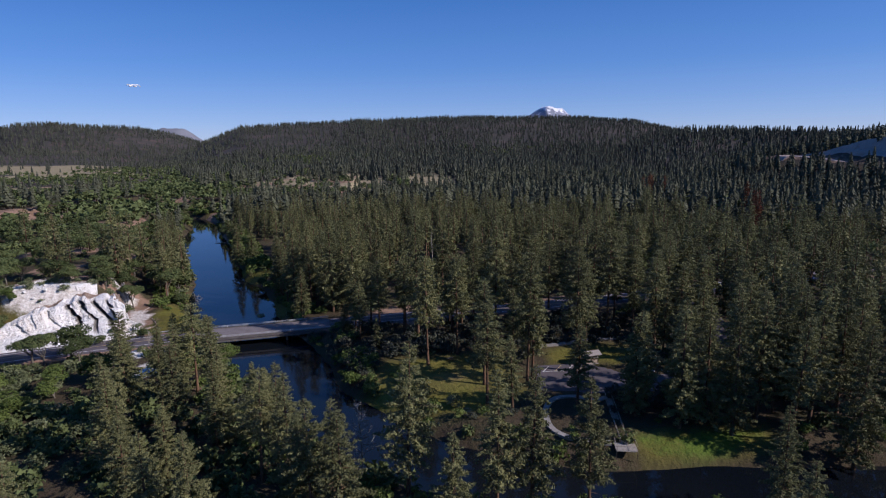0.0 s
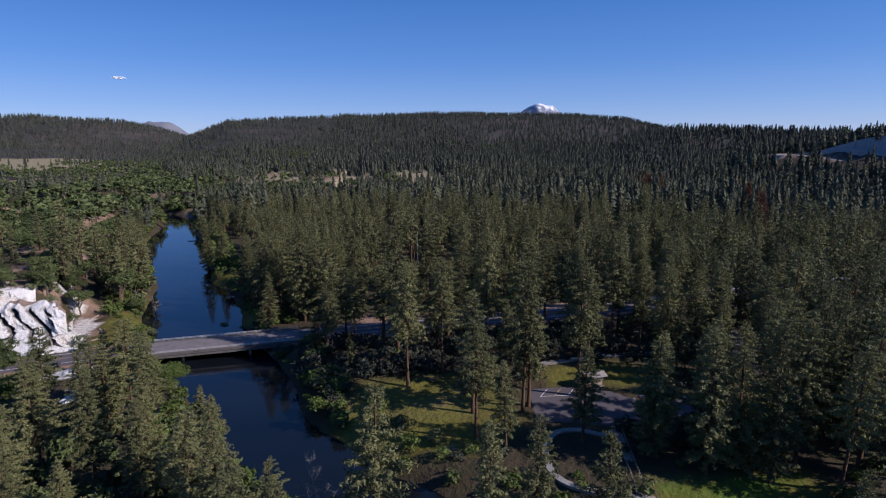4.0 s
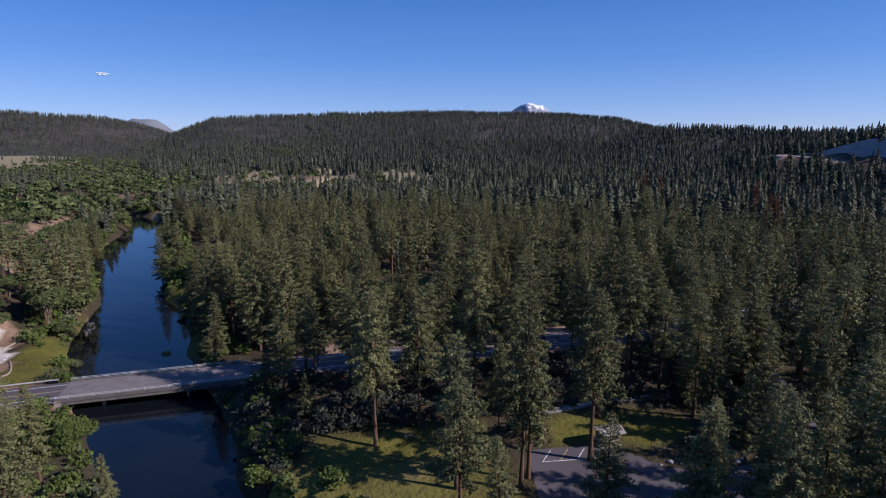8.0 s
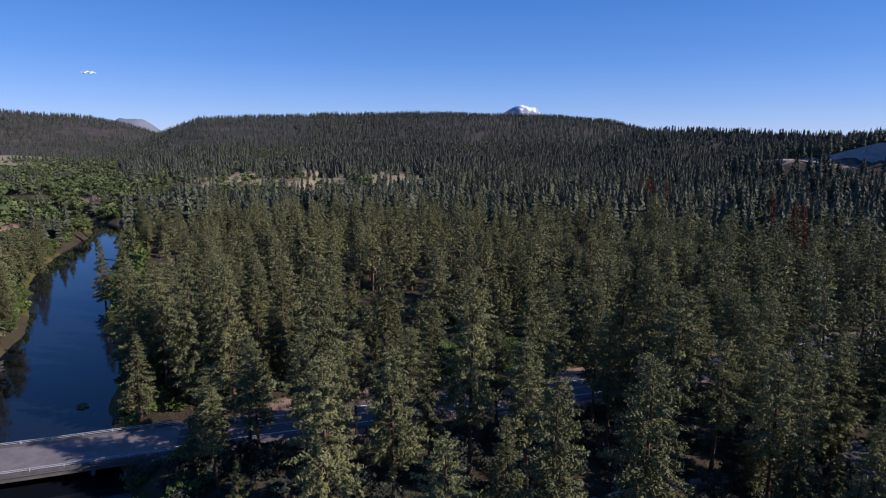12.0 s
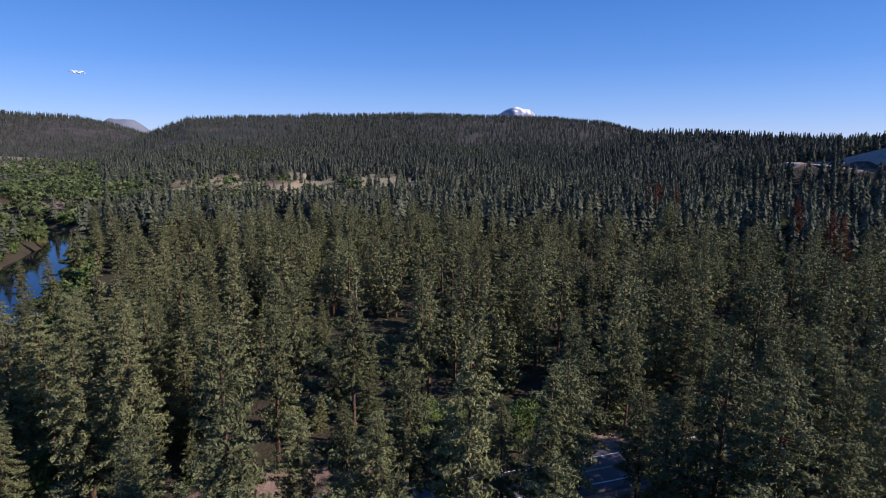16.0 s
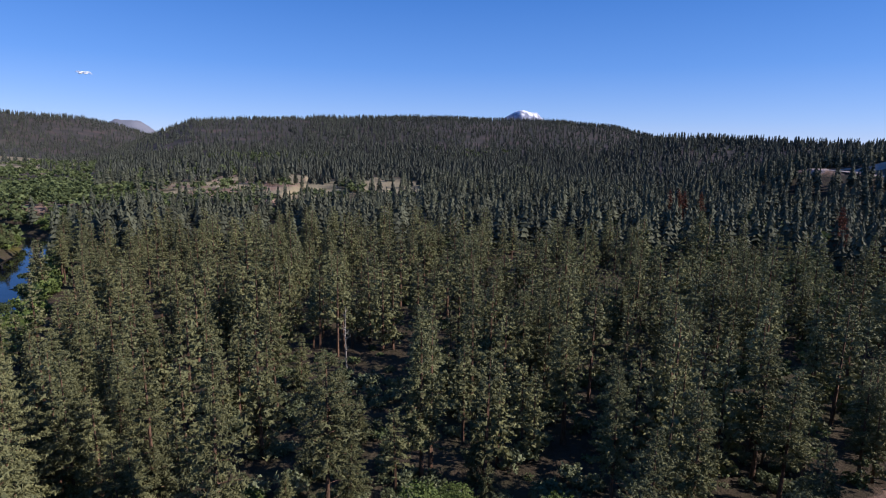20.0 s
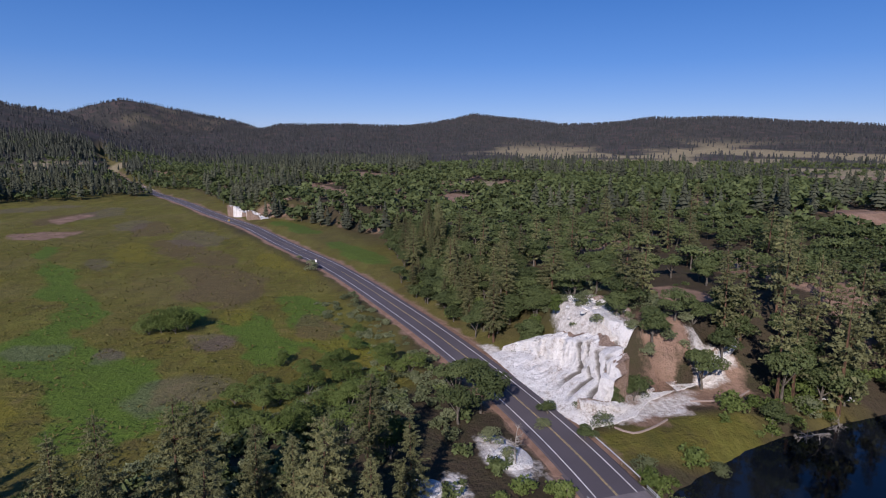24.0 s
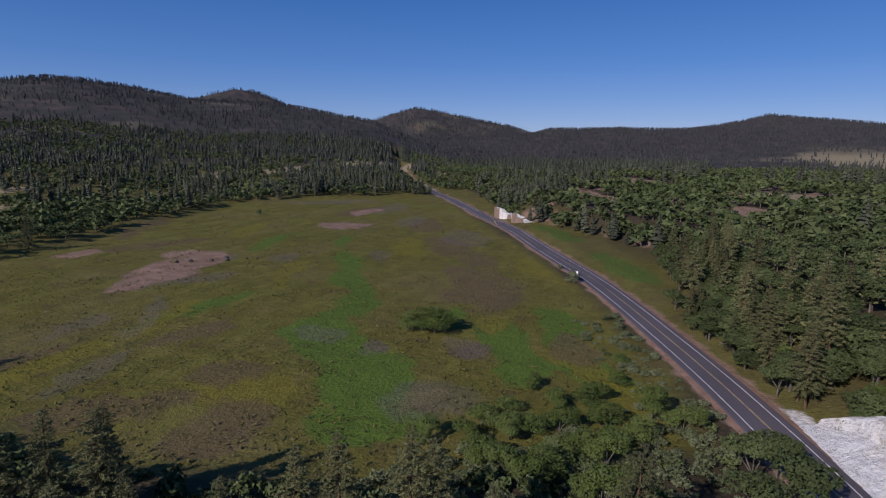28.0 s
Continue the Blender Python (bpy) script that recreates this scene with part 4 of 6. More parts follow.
# trees that stand out, and pines added to shade bridge and car park: foot and height of the top
PINES = [(-35, 203.5, 27), (-40, 214, 27), (-32, 207, 25), (-30, 199.5, 27), (-70, 261, 27), (-62, 249, 27), (-66, 236, 25), (-46, 219, 26), (-44, 225, 25), (-37, 207, 23), (-52, 202, 24), (-20, 210, 33), (-6, 204, 30), (0, 205, 30), (9, 203, 28),
         (38, 197, 24), (31, 184, 23), (-77, 193, 22), (-62, 219, 20), (-69, 220, 21), (-75, 227, 24), (-77, 232, 25), (-77, 241, 27), (-79, 245, 26), (-75, 252, 24), (-73, 257, 23),
         (-75, 263, 24), (-68, 267, 22), (-90, 266, 24), (-83, 273, 20), (-63, 179, 23), (-66, 186, 23), (-70, 190, 24), (-73, 196, 24),
         (-25, 300, 28), (-17, 304, 30), (-31, 294, 22), (31, 235, 28), (99, 295, 32), (85, 258, 32), (69, 301, 30), (63, 288, 30), (71, 258, 30), (46, 297, 33), (80, 272, 30),
         (92, 268, 32), (66, 280, 28), (-23, 335, 26), (-15, 340, 31), (-40, 383, 28), (-48, 375, 28), (-60, 398, 28), (-19, 372, 32), (18, 334, 30), (35, 332, 29), (-9, 335, 20), (-4, 333, 20),
         (-32, 349, 30), (-39, 350, 28), (-52, 353, 30), (16, 369, 30), (72, 338, 27), (58, 340, 30), (65, 312, 25), (3, 329, 18), (-49, 367, 28), (14, 358, 30), (46, 386, 28), (-31, 341, 27),
         (71, 377, 28), (29, 373, 28), (40, 305, 27), (56, 270, 24), (104, 312, 28), (112, 300, 30), (100, 250, 28), (110, 272, 30), 
         (52, 233, 34), (62, 232, 33), (45, 230, 31), (41.5, 234, 29), (31, 234, 25), (35, 237, 27), (56, 229, 33), (70, 236, 33), (78, 246, 32), (68, 244, 30), (47, 240, 27),
         (-118, 396, 24), (-130, 412, 25),
         (-140, 432, 27), (-146, 452, 25), (-152, 482, 26), (-161, 505, 25), (-124, 384, 22), (-150, 466, 24), (-118, 378, 20), (-66, 360, 29), (38, 228, 32), (48, 225, 33), (60, 240, 34), (66, 226, 34), (74, 228, 33), (58, 221, 30), (84, 236, 33), (20, 240, 24), (66, 214, 30), (78, 218, 31), (92, 226, 32), (5, 240, 22), (-64, 350, 26), (-58, 361, 29), (-61, 342, 24), (-53, 343, 27), (-44, 359, 28), (2, 301, 28), (-8, 305, 27), (64, 307, 28), (58, 334, 29), (46, 334, 28), (12, 305, 25), (20, 306, 27),
         (-2, 295, 24), (-28, 307, 26), (-14, 290, 26), (4, 288, 28), (14, 292, 30), (54, 300, 30), (76, 310, 29), (84, 312, 28), (-36, 330, 26), (-46, 336, 28), (-28, 326, 25), (10, 332, 28), (26, 336, 27)]
YOUNG = [(-13, 202, 17), (5, 278, 15), (-4, 355, 14), (24, 350, 12), (-9, 391, 14), (-21, 383, 14), (64, 322, 20), (58, 262, 15), (44, 236, 9), (-36, 300, 10), (-52, 256, 11), (-58, 266, 9)]
TALL = [(-98, 419, 26, 0.2), (-91, 421, 26.5, 0.1), (-87, 396, 6, 0.05), (-110, 500, 27, 0.4), (-118, 520, 27, 0.4), (-127, 543, 28, 0.4), (-135, 578, 27, 0.36), (-70, 440, 29, 0.42), (-78, 452, 28, 0.36), (-42, 326, 39, 0.16), (-39.5, 335, 36, 0.1), (-34, 324, 38.5, 0.2), (-53, 392, 31, 0.2), (-13, 292, 44, 0.3), (-38.5, 364, 24, 0.1), (14.6, 352, 35, 0.2), (11, 289.5, 42, 0.3), (53, 333, 27, 0.3), (43, 293, 40, 0.3), (46.5, 288, 38, 0.4),
        (47, 380, 31, 0.3), (26.6, 299.6, 35, 0.4), (-40, 366, 26, 0.2), (-43, 360, 27, 0.2), (41, 380, 30, 0.4), (43.5, 361, 28, 0.4), (-13, 380.5, 29, 0.4), (43.6, 340, 28, 0.3), (36, 316, 31, 0.3), (100, 364, 25, 0.2), (1, 368, 18, 0.1), (107, 394, 28, 0.3),
        (-26, 382, 17, 0.1), (14.4, 258, 36, 0.25), (23, 297.5, 35, 0.3), (75, 378, 25, 0.3), (73, 345.5, 30, 0.3), (-13.7, 329.4, 39, 0.25), (93, 290, 27, 0.2), (91, 342, 26, 0.3), (95, 401, 22, 0.2), (-34.5, 359.5, 30, 0.2), (52, 357.5, 22, 0.2), (4, 365, 14, 0.05)]
known = np.array([row[:2] for row in TALL])
PINES = [row for row in PINES if np.min(np.hypot(*(known - row[:2]).T)) > 5.0 and not (-30 < row[0] < 62 and 322 < row[1] < 374)]
high_models = [tree_model("pine_tree", pine_shape(80 + k, low=0.38, spread=0.135, taper_top=0.65), M["pine"], M["bark"], "tall pine with a long bare reddish trunk under its crown", "pine tree", "pine trees") for k in range(2)]
for x, y, top in [(27.4, 262, 36), (-11.6, 272.8, 34), (1.6, 257, 30), (0.3, 246, 28), (12.3, 255.3, 37), (35.6, 277, 30), (55.3, 274, 30), (7, 306, 31), (-11, 283.5, 30)]:
    plant(high_models, x, y, top - 2)
lows = [0.20, 0.30, 0.12, 0.36, 0.08, 0.24, 0.12, 0.42, 0.27]
for x, y, top, bare_part in TALL:
    k = int(np.argmin(np.abs(np.array(lows) - bare_part + rng.uniform(-0.05, 0.05, len(lows)))))
    plant([pine_models[k]], x, y, top - ground_z(x, y))
for x, y, top in PINES:
    gap_to_road = float(road_y(x)) - y
    plant(high_models + [pine_models[k] for k in (1, 3, 7)] if -12 < gap_to_road < 40 and x > -45 else pine_models, x, y, top - ground_z(x, y))
for k in range(20):
    x = -58 + 8.0 * k + rng.uniform(-2.5, 2.5)
    y = float(road_y(x)) - rng.uniform(9, 16)
    if not 33 < x < 49 and x > -42 and k % 2:
        plant(high_models, x, y, rng.uniform(20, 29))
for x, y, h in [(-114, 289.5, 11), (-119, 285, 10), (-109, 284, 9), (-125, 290, 9), (-122, 331, 8), (-117, 322, 6), (-113.5, 318, 5), (-129, 345, 10), (-124, 350, 9), (-116, 363, 11), (-110, 368, 10), (-121, 368, 10)]:
    plant(oak_models, x, y, h, 1.1)
for x, y, h in YOUNG:
    plant(young_models, x, y, h)
for x, y, h in [(-143, 270, 8), (-131, 252, 6), (-127, 246, 5), (-136, 260, 6), (-122, 258, 6), (-150, 243, 4), (-182, 205.5, 8.0), (-180, 202.0, 8.0), (-182.5, 209, 7.5), (-178.5, 199, 7.0), (-179, 206.5, 8.2), (-128, 236, 5), (-136, 240, 4), (-124, 243, 6), (-141, 250, 5), (-120, 236, 5), (-150, 258, 4.5), (-133, 268, 6), (-126, 262, 6), (-139, 276, 6), (-117, 262, 7), (-109, 246, 6), (-114, 253, 6), (-146, 256, 5),
                (-68, 280, 8), (-34, 273, 4), (-27, 271, 4), (-112, 240, 6), (-118, 228, 5), (-108, 252, 7), (-104, 262, 8), (-98, 270, 9), (-160, 262, 4), (-174, 262, 3.5)]:
    plant(willow_models, x, y, h, 1.15)
for x, y, h in [(-260, 238.5, 4.5), (-266, 240, 2.5), (-286, 230, 2.5), (-193, 263, 2.5), (-201, 260, 2.5), (-186, 262, 2.2), (-210, 256, 2), (-72, 287, 3), (-106, 313, 3), (-112, 311, 2.5), (-90, 314, 3), (-84, 318, 3), (-14, 252, 3),
                (-8, 246, 2.5), (-64, 322, 2.5), (-58, 326, 3), (-70, 336, 3), (-391, -20, 5), (-107, 360, 4), (-113, 372, 5), (-92, 330, 3), (-20, 262, 2), (-101, 289, 3), (-95, 291, 2.5), (-107, 300.5, 2.2), (-130, 318, 3), (-137, 313, 2.5), (-142, 322, 4), (-134, 327, 4), (-121, 330, 3.5), (-116, 326, 3), (-147, 316, 3), (-146, 306, 2.5), (-128, 334, 4), (-138, 336, 4)]:
    plant(sage_models, x, y, h)
for x, y in [(205, 588), (214, 596), (222, 592), (210, 606), (218, 610), (236, 500), (195, 430), (200, 440)]:
    plant(red_models, x, y, 31)


def candidates(x0, x1, y0, y1, gap, seed):
    """Uneven but spread places over a rectangle."""
    r = np.random.default_rng(seed)
    X, Y = np.meshgrid(np.arange(x0, x1, gap), np.arange(y0, y1, gap), indexing="ij")
    return X.ravel() + r.uniform(-0.72, 0.72, X.size) * gap, Y.ravel() + r.uniform(-0.72, 0.72, X.size) * gap, r


CLEAR = [(-80, 292.6, 5, 5, 0), (-57.5, 257, 7, 8, 0), (-46.5, 239.5, 5, 5, 0), (-38, 227, 5, 5, 0), (-111, 327, 20, 27, 15), (-138, 316, 16, 9, 10), (-95, 442, 17, 46, 14), (462, 742, 34, 30, 0), (488, 690, 28, 60, 0), (464, 745, 20, 16, 0), (28, 246, 20, 17, 0), (40, 345, 18, 9, 10), (-10, 372, 14, 9, 0)]


def open_ground(x, y, info):
    """Where no tree may stand."""
    b, d, dice = info["bearing"], info["dist"], hash_noise((x * 5).astype(np.int64), (y * 5).astype(np.int64), 9)
    return ((spots(x, y, CLEAR) > 0.4) | ((b > 22) & (b < 84) & (d > 720 + 200 * fbm(x, y, 150, 46)) & (d < 2350) & (dice < np.where(fbm(x, y, 220, 45) > 0.06, 0.86, -0.1)))
            | ((y < -150) & (x < -120) & (d < 1150) & (fbm(x, y, 90, 48) + 0.35 * dice < -0.1)) | (spots(x, y, [(-80, 860, 120, 85, 0)]) > 0.5) & (dice < 0.3) | (info["d_road"] < np.where(x > -40, 9, 11)) | (info["d_river"] < info["half"] + 2) | (info["meadow"] > 0.3) | (info["lawn"] > 0.4) | (info["lot"] > 0.1) | ((spots(x, y, PASTURES) > 0.35) & (fbm(x, y, 38, 49) + 0.25 * dice < 0.22))
            | ((info["d_road"] < bank_offset(x)) & info["north"] & (x < -140) & (x > -700)) | (spots(x, y, BARE) > 0.4))


def kinds(x, y, info):
    """True where oaks grow rather than pines."""
    wood = fbm(x, y, 90, 61) + 0.62 * (info["west"] > 0.5) * step(250, 60, np.abs(info["s"] - 20)) + 0.35 * (x < -150) - 0.55
    wood = wood + 0.8 * ((info["bearing"] > 22) & (info["bearing"] < 84) & (info["dist"] > 360) & (info["dist"] < 1500)) + 2.0 * (spots(x, y, [(-80, 860, 130, 95, 0)]) > 0.4)
    wood = wood + 0.40 * ((y < 60) & (x < -150) & (x > -1000))
    return wood + 0.55 * hash_noise((x * 7).astype(np.int64), (y * 7).astype(np.int64), 3) > 0.05


def path_distance(x, y):
    return line_distance(x, y, np.array([(-24, 124, 0), (4, 264, 0), (-23, 264, 0)], float))[0]


LANE = np.array([(60, 252, 2.5), (72, 262, 2.9), (82, 282, 3.4), (88, 300, 3.9), (92, 322, 4.4)], float)
NEAR = 84      # how far from the flight line single pines are things of their own
taken = np.array(placed)
x, y, r = candidates(-330, 210, 90, 480, 8.3, 81)
info = land(x, y)
d = path_distance(x, y)
far_from = np.min(np.hypot(x[:, None] - taken[:, 0], y[:, None] - taken[:, 1]), 1)
seen = (y > 190) | (x < -35) | (x > 20)
thin = fbm(x, y, 40, 71) > -0.42
ok = ~open_ground(x, y, info) & (d < 190) & (far_from > 4.6) & ~((x > -36) & (x < 62) & (y > 180) & (y < 252)) & seen & (line_distance(x, y, LANE)[0] > 5) & thin & ~((y < 172) & (x > -120) & (d < 45))
ok &= ~((np.abs(x + 124) < 28) & (y < 317)) & ~((np.abs(x + 97) < 19) & (y > 306) & (y < 345))
ok &= ~((np.abs(x + 112) < 17) & (y > 304) & (y < 352))
oak = kinds(x, y, info)
edge = (x < -34) & (y < 292) & (y > 100)
ok &= ~(edge & ((x < -66) | (y < 200) | ((r.random(len(x)) < 0.6) & ~((np.abs(x + 50) < 15) & (np.abs(y - 234) < 30))))) & ~((np.abs(x - 8) < 46) & (y > 250) & (y < 314) & (r.random(len(x)) < 0.62))
near = ok & (d < np.where(oak, 185, NEAR))
for k in np.nonzero(near)[0]:
    if oak[k]:
        plant(oak_models, x[k], y[k], r.uniform(6, 11), 1.1)
    elif -25 < x[k] < 60 and 322 < y[k] < 374 and r.random() < 0.8:
        plant(young_models if r.random() < 0.55 else willow_models, x[k], y[k], r.uniform(5, 12))
    elif r.random() < 0.2:
        plant(young_models, x[k], y[k], r.uniform(7, 16))
    elif y[k] > 374 and r.random() < 0.7:
        plant(high_models + [pine_models[q] for q in (1, 3, 7, 8)], x[k], y[k], r.uniform(20, 31))
    elif float(road_y(x[k])) - y[k] < 40 and float(road_y(x[k])) > y[k] - 12 and x[k] > -45:
        plant(high_models, x[k], y[k], r.uniform(22, 31))
    else:
        plant(pine_models, x[k], y[k], r.uniform(16, 23) if edge[k] else (r.uniform(12, 22) if r.random() < 0.3 else r.uniform(22, 33)))
for x0, y0, h in [(-114, 323.5, 6.5), (-118.5, 342, 10), (-111, 356, 14), (-127, 339, 8), (-127, 356, 9), (-112, 303.6, 3.2), (-101, 307.6, 3.6), (-131, 326, 7), (-137, 331, 9), (-124, 332, 5), (-104, 349, 6)]:
    plant(oak_models, x0, y0, h, 1.1)
# oaks and willows leaning over the pond's banks
for k in range(3, 44):
    by = 338 + 6.6 * k + r.uniform(-2, 2)
    side = -1 if k % 3 else 1
    row = RIVER[np.argmin(np.abs(RIVER[:, 1] - by))]
    bx = row[0] + side * (row[2] + r.uniform(2.0, 6.0))
    if abs(by - 394) < 12 and side > 0 or 345 < by < 352:
        continue
    if r.random() < 0.55:
        plant(oak_models, bx, by, r.uniform(5, 9), 1.2)
    elif r.random() < 0.5:
        plant(young_models, bx, by, r.uniform(8, 14))
    else:
        plant(willow_models, bx, by, r.uniform(4, 7))
# the hill's wooded foot along the road
for k in range(170):
    fx = -143 - 1.0 * k + r.uniform(-1.5, 1.5)
    off = float(bank_offset(fx)) + r.uniform(1, 24)
    fy = float(road_y(fx)) + off * 1.1
    dice = r.random()
    if fx > -152 and off < 14:
        continue
    if dice < 0.2:
        plant(pine_models, fx, fy, r.uniform(14, 24))
    elif dice < 0.42 and off < 22:
        plant(willow_models, fx, fy, r.uniform(3, 6.5))
    else:
        plant(oak_models, fx, fy, r.uniform(5, 10), 1.15)
# trees close to the road above the cliff's west end
for k in range(24):
    fx = -158 - 3.0 * k + r.uniform(-1.5, 1.5)
    fy = float(road_y(fx)) + r.uniform(10, 19) + 0.06 * k
    dice = r.random()
    if dice < 0.25:
        plant(young_models, fx, fy, r.uniform(9, 15))
    elif dice < 0.5:
        plant(willow_models, fx, fy, r.uniform(3, 6))
    else:
        plant(oak_models, fx, fy, r.uniform(5, 9), 1.15)
for model in [*high_models, *pine_models, *young_models, *oak_models, *willow_models, *sage_models, *red_models]:
    for ob in (*model.children_recursive, model):
        bpy.data.objects.remove(ob)


# ---- woods too many to count ----
def wood_mesh(name, rows, shapes, leaf, bark):
    """Many trees as one mesh. rows: x, y, z, height scale, width scale, turn, tint, shape."""
    V, F, I, T, at = [], [], [], [], 0
    rows = np.asarray(rows)
    for k, (crown, (tv, tf)) in enumerate(shapes):
        mine = rows[rows[:, 7] == k]
        if not len(mine):
            continue
        v = np.concatenate([crown, tv])
        f = np.concatenate([tris(crown), tf + len(crown)])
        c, s = np.cos(mine[:, 5])[:, None], np.sin(mine[:, 5])[:, None]
        w, h = mine[:, 4][:, None], mine[:, 3][:, None]
        P = np.stack([(v[:, 0] * c - v[:, 1] * s) * w + mine[:, 0][:, None], (v[:, 0] * s + v[:, 1] * c) * w + mine[:, 1][:, None], v[:, 2] * h + mine[:, 2][:, None]], -1)
        V.append(P.reshape(-1, 3))
        F.append((f[None] + (np.arange(len(mine)) * len(v))[:, None, None] + at).reshape(-1, 3))
        I.append(np.tile(np.r_[np.zeros(len(crown) // 3, int), np.ones(len(tf), int)], len(mine)))
        T.append(np.repeat(mine[:, 6], len(v)))
        at += len(v) * len(mine)
    me = mesh_of(name, np.concatenate(V), np.concatenate(F), [leaf, bark], np.concatenate(I))
    return add_tint(me, np.concatenate(T))


mid_pines = [pine_shape(100 + k, low=lo, gap=1.45, arms=4.6, clump=0.82, blades=7, sides=4, detail=False, spread=sp, taper_top=tt, length=1.2, width=0.75)
             for k, (lo, sp, tt) in enumerate([(0.20, 0.13, 0.9), (0.30, 0.135, 0.8), (0.10, 0.15, 1.0), (0.2, 0.115, 0.85), (0.15, 0.155, 0.95), (0.38, 0.13, 0.7)])]
far_pines = [spire_tree(110 + k, 11, 8, 0.13, sp, 0.95, True) for k, sp in enumerate((0.13, 0.145, 0.16, 0.15))]
hill_pines = [spire_tree(120 + k, 4, 5, 0.06, 0.14, 0.9) for k in range(4)]
tiny_trees = [spire_tree(125 + k, 2, 4, 0.02, 0.17, 0.9) for k in range(4)]
mid_oaks = [oak_shape(130 + k, n=165, blades=3, size=0.85, detail=False) for k in range(4)]
far_oaks = [oak_shape(140 + k, n=18, blades=2, size=3.0, detail=False) for k in range(3)]


def in_view(x, y, z):
    """Whether a place shows over the hills that lie before it, seen from high over the valley."""
    top = np.full(len(x), -1e3)
    far = np.hypot(x - EYE0[0], y - EYE0[1])
    for s in np.linspace(0.15, 0.985, 40):
        px, py = EYE0[0] + (x - EYE0[0]) * s, EYE0[1] + (y - EYE0[1]) * s
        i, j = np.clip(np.searchsorted(gx, px), 0, N - 1), np.clip(np.searchsorted(gy, py), 0, N - 1)
        top = np.maximum(top, (G["z"][i, j] - 62) / (far * s))
    return (z + 22 - 62) / far > top


def wood_rows(x, y, z, r, height, wide, shapes):
    h = r.uniform(*height, len(x)) * np.where((y < 60) & (x < -150) & (x > -1300), 0.74, np.where((x < -140) & (x > -1200), 0.78, np.where((x > 250) & (np.hypot(x, y - 250) > 560), 0.84, 1.0)))
    h = h * np.where(spots(x, y, [(-55, 800, 190, 120, 0)]) > 0.3, 0.6, 1.0)
    return np.column_stack([x, y, z - 0.3, h, h ** 0.7 * wide, r.uniform(0, 6.28, len(x)), r.random(len(x)), r.integers(0, shapes, len(x))])


def wood(name, label, region, gap, seed, near_r, far_r, pine_shapes, oak_shapes, pine_h=(0.45, 1.08), oak_h=(0.7, 1.25), thinning=-0.5, bearings=(-62, 158)):
    x, y, r = candidates(*region, gap, seed)
    d = path_distance(x, y)
    keep = (d < far_r)
    x, y, d = x[keep], y[keep], d[keep]
    info = land(x, y)
    oak = kinds(x, y, info)
    low = np.where(oak & (near_r < 150), 185, near_r)
    bearing = info["bearing"]
    seen = ((bearing > bearings[0]) & (bearing < bearings[1])) | (d < 220)
    keep = ~open_ground(x, y, info) & ~((x < -34) & (y < 292) & (y > 60) & (d < 260)) & (d >= low) & seen & (fbm(x, y, 40, 71) > thinning) & ~((np.abs(x + 124) < 30) & (np.abs(y - 306) < 16))
    keep &= ~((info["far"] > 45) & (bearing > 100) & (fbm(x, y, 160, 77) > 0.25) & (r.random(len(x)) < 0.7))
    keep &= ~((x > 0) & (y - 70 < (x + 22) * 0.9))
    if near_r > 500:
        keep &= in_view(x, y, info["z"])
    x, y, oak, z = x[keep], y[keep], oak[keep], info["z"][keep]
    if pine_shapes:
        k = ~oak
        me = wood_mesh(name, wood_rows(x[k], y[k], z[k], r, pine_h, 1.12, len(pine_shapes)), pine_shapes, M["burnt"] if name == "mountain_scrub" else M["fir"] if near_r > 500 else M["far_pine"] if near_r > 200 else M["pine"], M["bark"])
        tagged(new(name, me), label, "forest", kind="stuff")
    if oak_shapes:
        k = oak
        me = wood_mesh("oak_wood", wood_rows(x[k], y[k], z[k], r, oak_h, 1.3, len(oak_shapes)), oak_shapes, M["oak"], M["oak_bark"])
        tagged(new("oak_wood", me), "dense dark green oak wood on dry slopes", "forest", kind="stuff")
    return len(x)


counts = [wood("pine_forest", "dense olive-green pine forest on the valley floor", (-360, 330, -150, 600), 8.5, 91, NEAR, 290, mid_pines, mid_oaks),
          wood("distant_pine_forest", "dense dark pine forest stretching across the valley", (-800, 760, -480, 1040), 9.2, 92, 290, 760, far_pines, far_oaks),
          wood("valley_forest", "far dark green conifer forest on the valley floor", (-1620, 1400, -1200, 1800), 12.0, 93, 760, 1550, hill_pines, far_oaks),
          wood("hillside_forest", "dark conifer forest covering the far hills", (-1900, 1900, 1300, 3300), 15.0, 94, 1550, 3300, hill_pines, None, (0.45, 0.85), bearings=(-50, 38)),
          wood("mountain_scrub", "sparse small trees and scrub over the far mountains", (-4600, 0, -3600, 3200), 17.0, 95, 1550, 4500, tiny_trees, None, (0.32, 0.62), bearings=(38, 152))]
print("woods", counts, "trees", len(placed))


# the woods south of the river
x, y, r = candidates(-82, 96, 40, 166, 9.5, 97)
info = land(x, y)
keep = ~open_ground(x, y, info) & ~((y > 150) & (x > -70) & (x < 40)) & ~((x > 20) & (y > 92)) & ~((x < -50) & (y > 110))
tagged(new("pine_forest", wood_mesh("pine_forest", wood_rows(x[keep], y[keep], info["z"][keep], r, (0.4, 0.8), 1.28, len(mid_pines)), mid_pines, M["pine"], M["bark"])),
       "olive-green pine wood on the flat south of the river", "forest", kind="stuff")

# ---- undergrowth ----
bush_shapes = [oak_shape(160 + k, H=2.4, wide=2.0, n=40, blades=3, size=0.75, low=0.05, detail=False) for k in range(4)]


fine_bushes = [oak_shape(165 + k, H=2.4, wide=2.0, n=130, blades=3, size=0.40, low=0.05, detail=False) for k in range(4)]


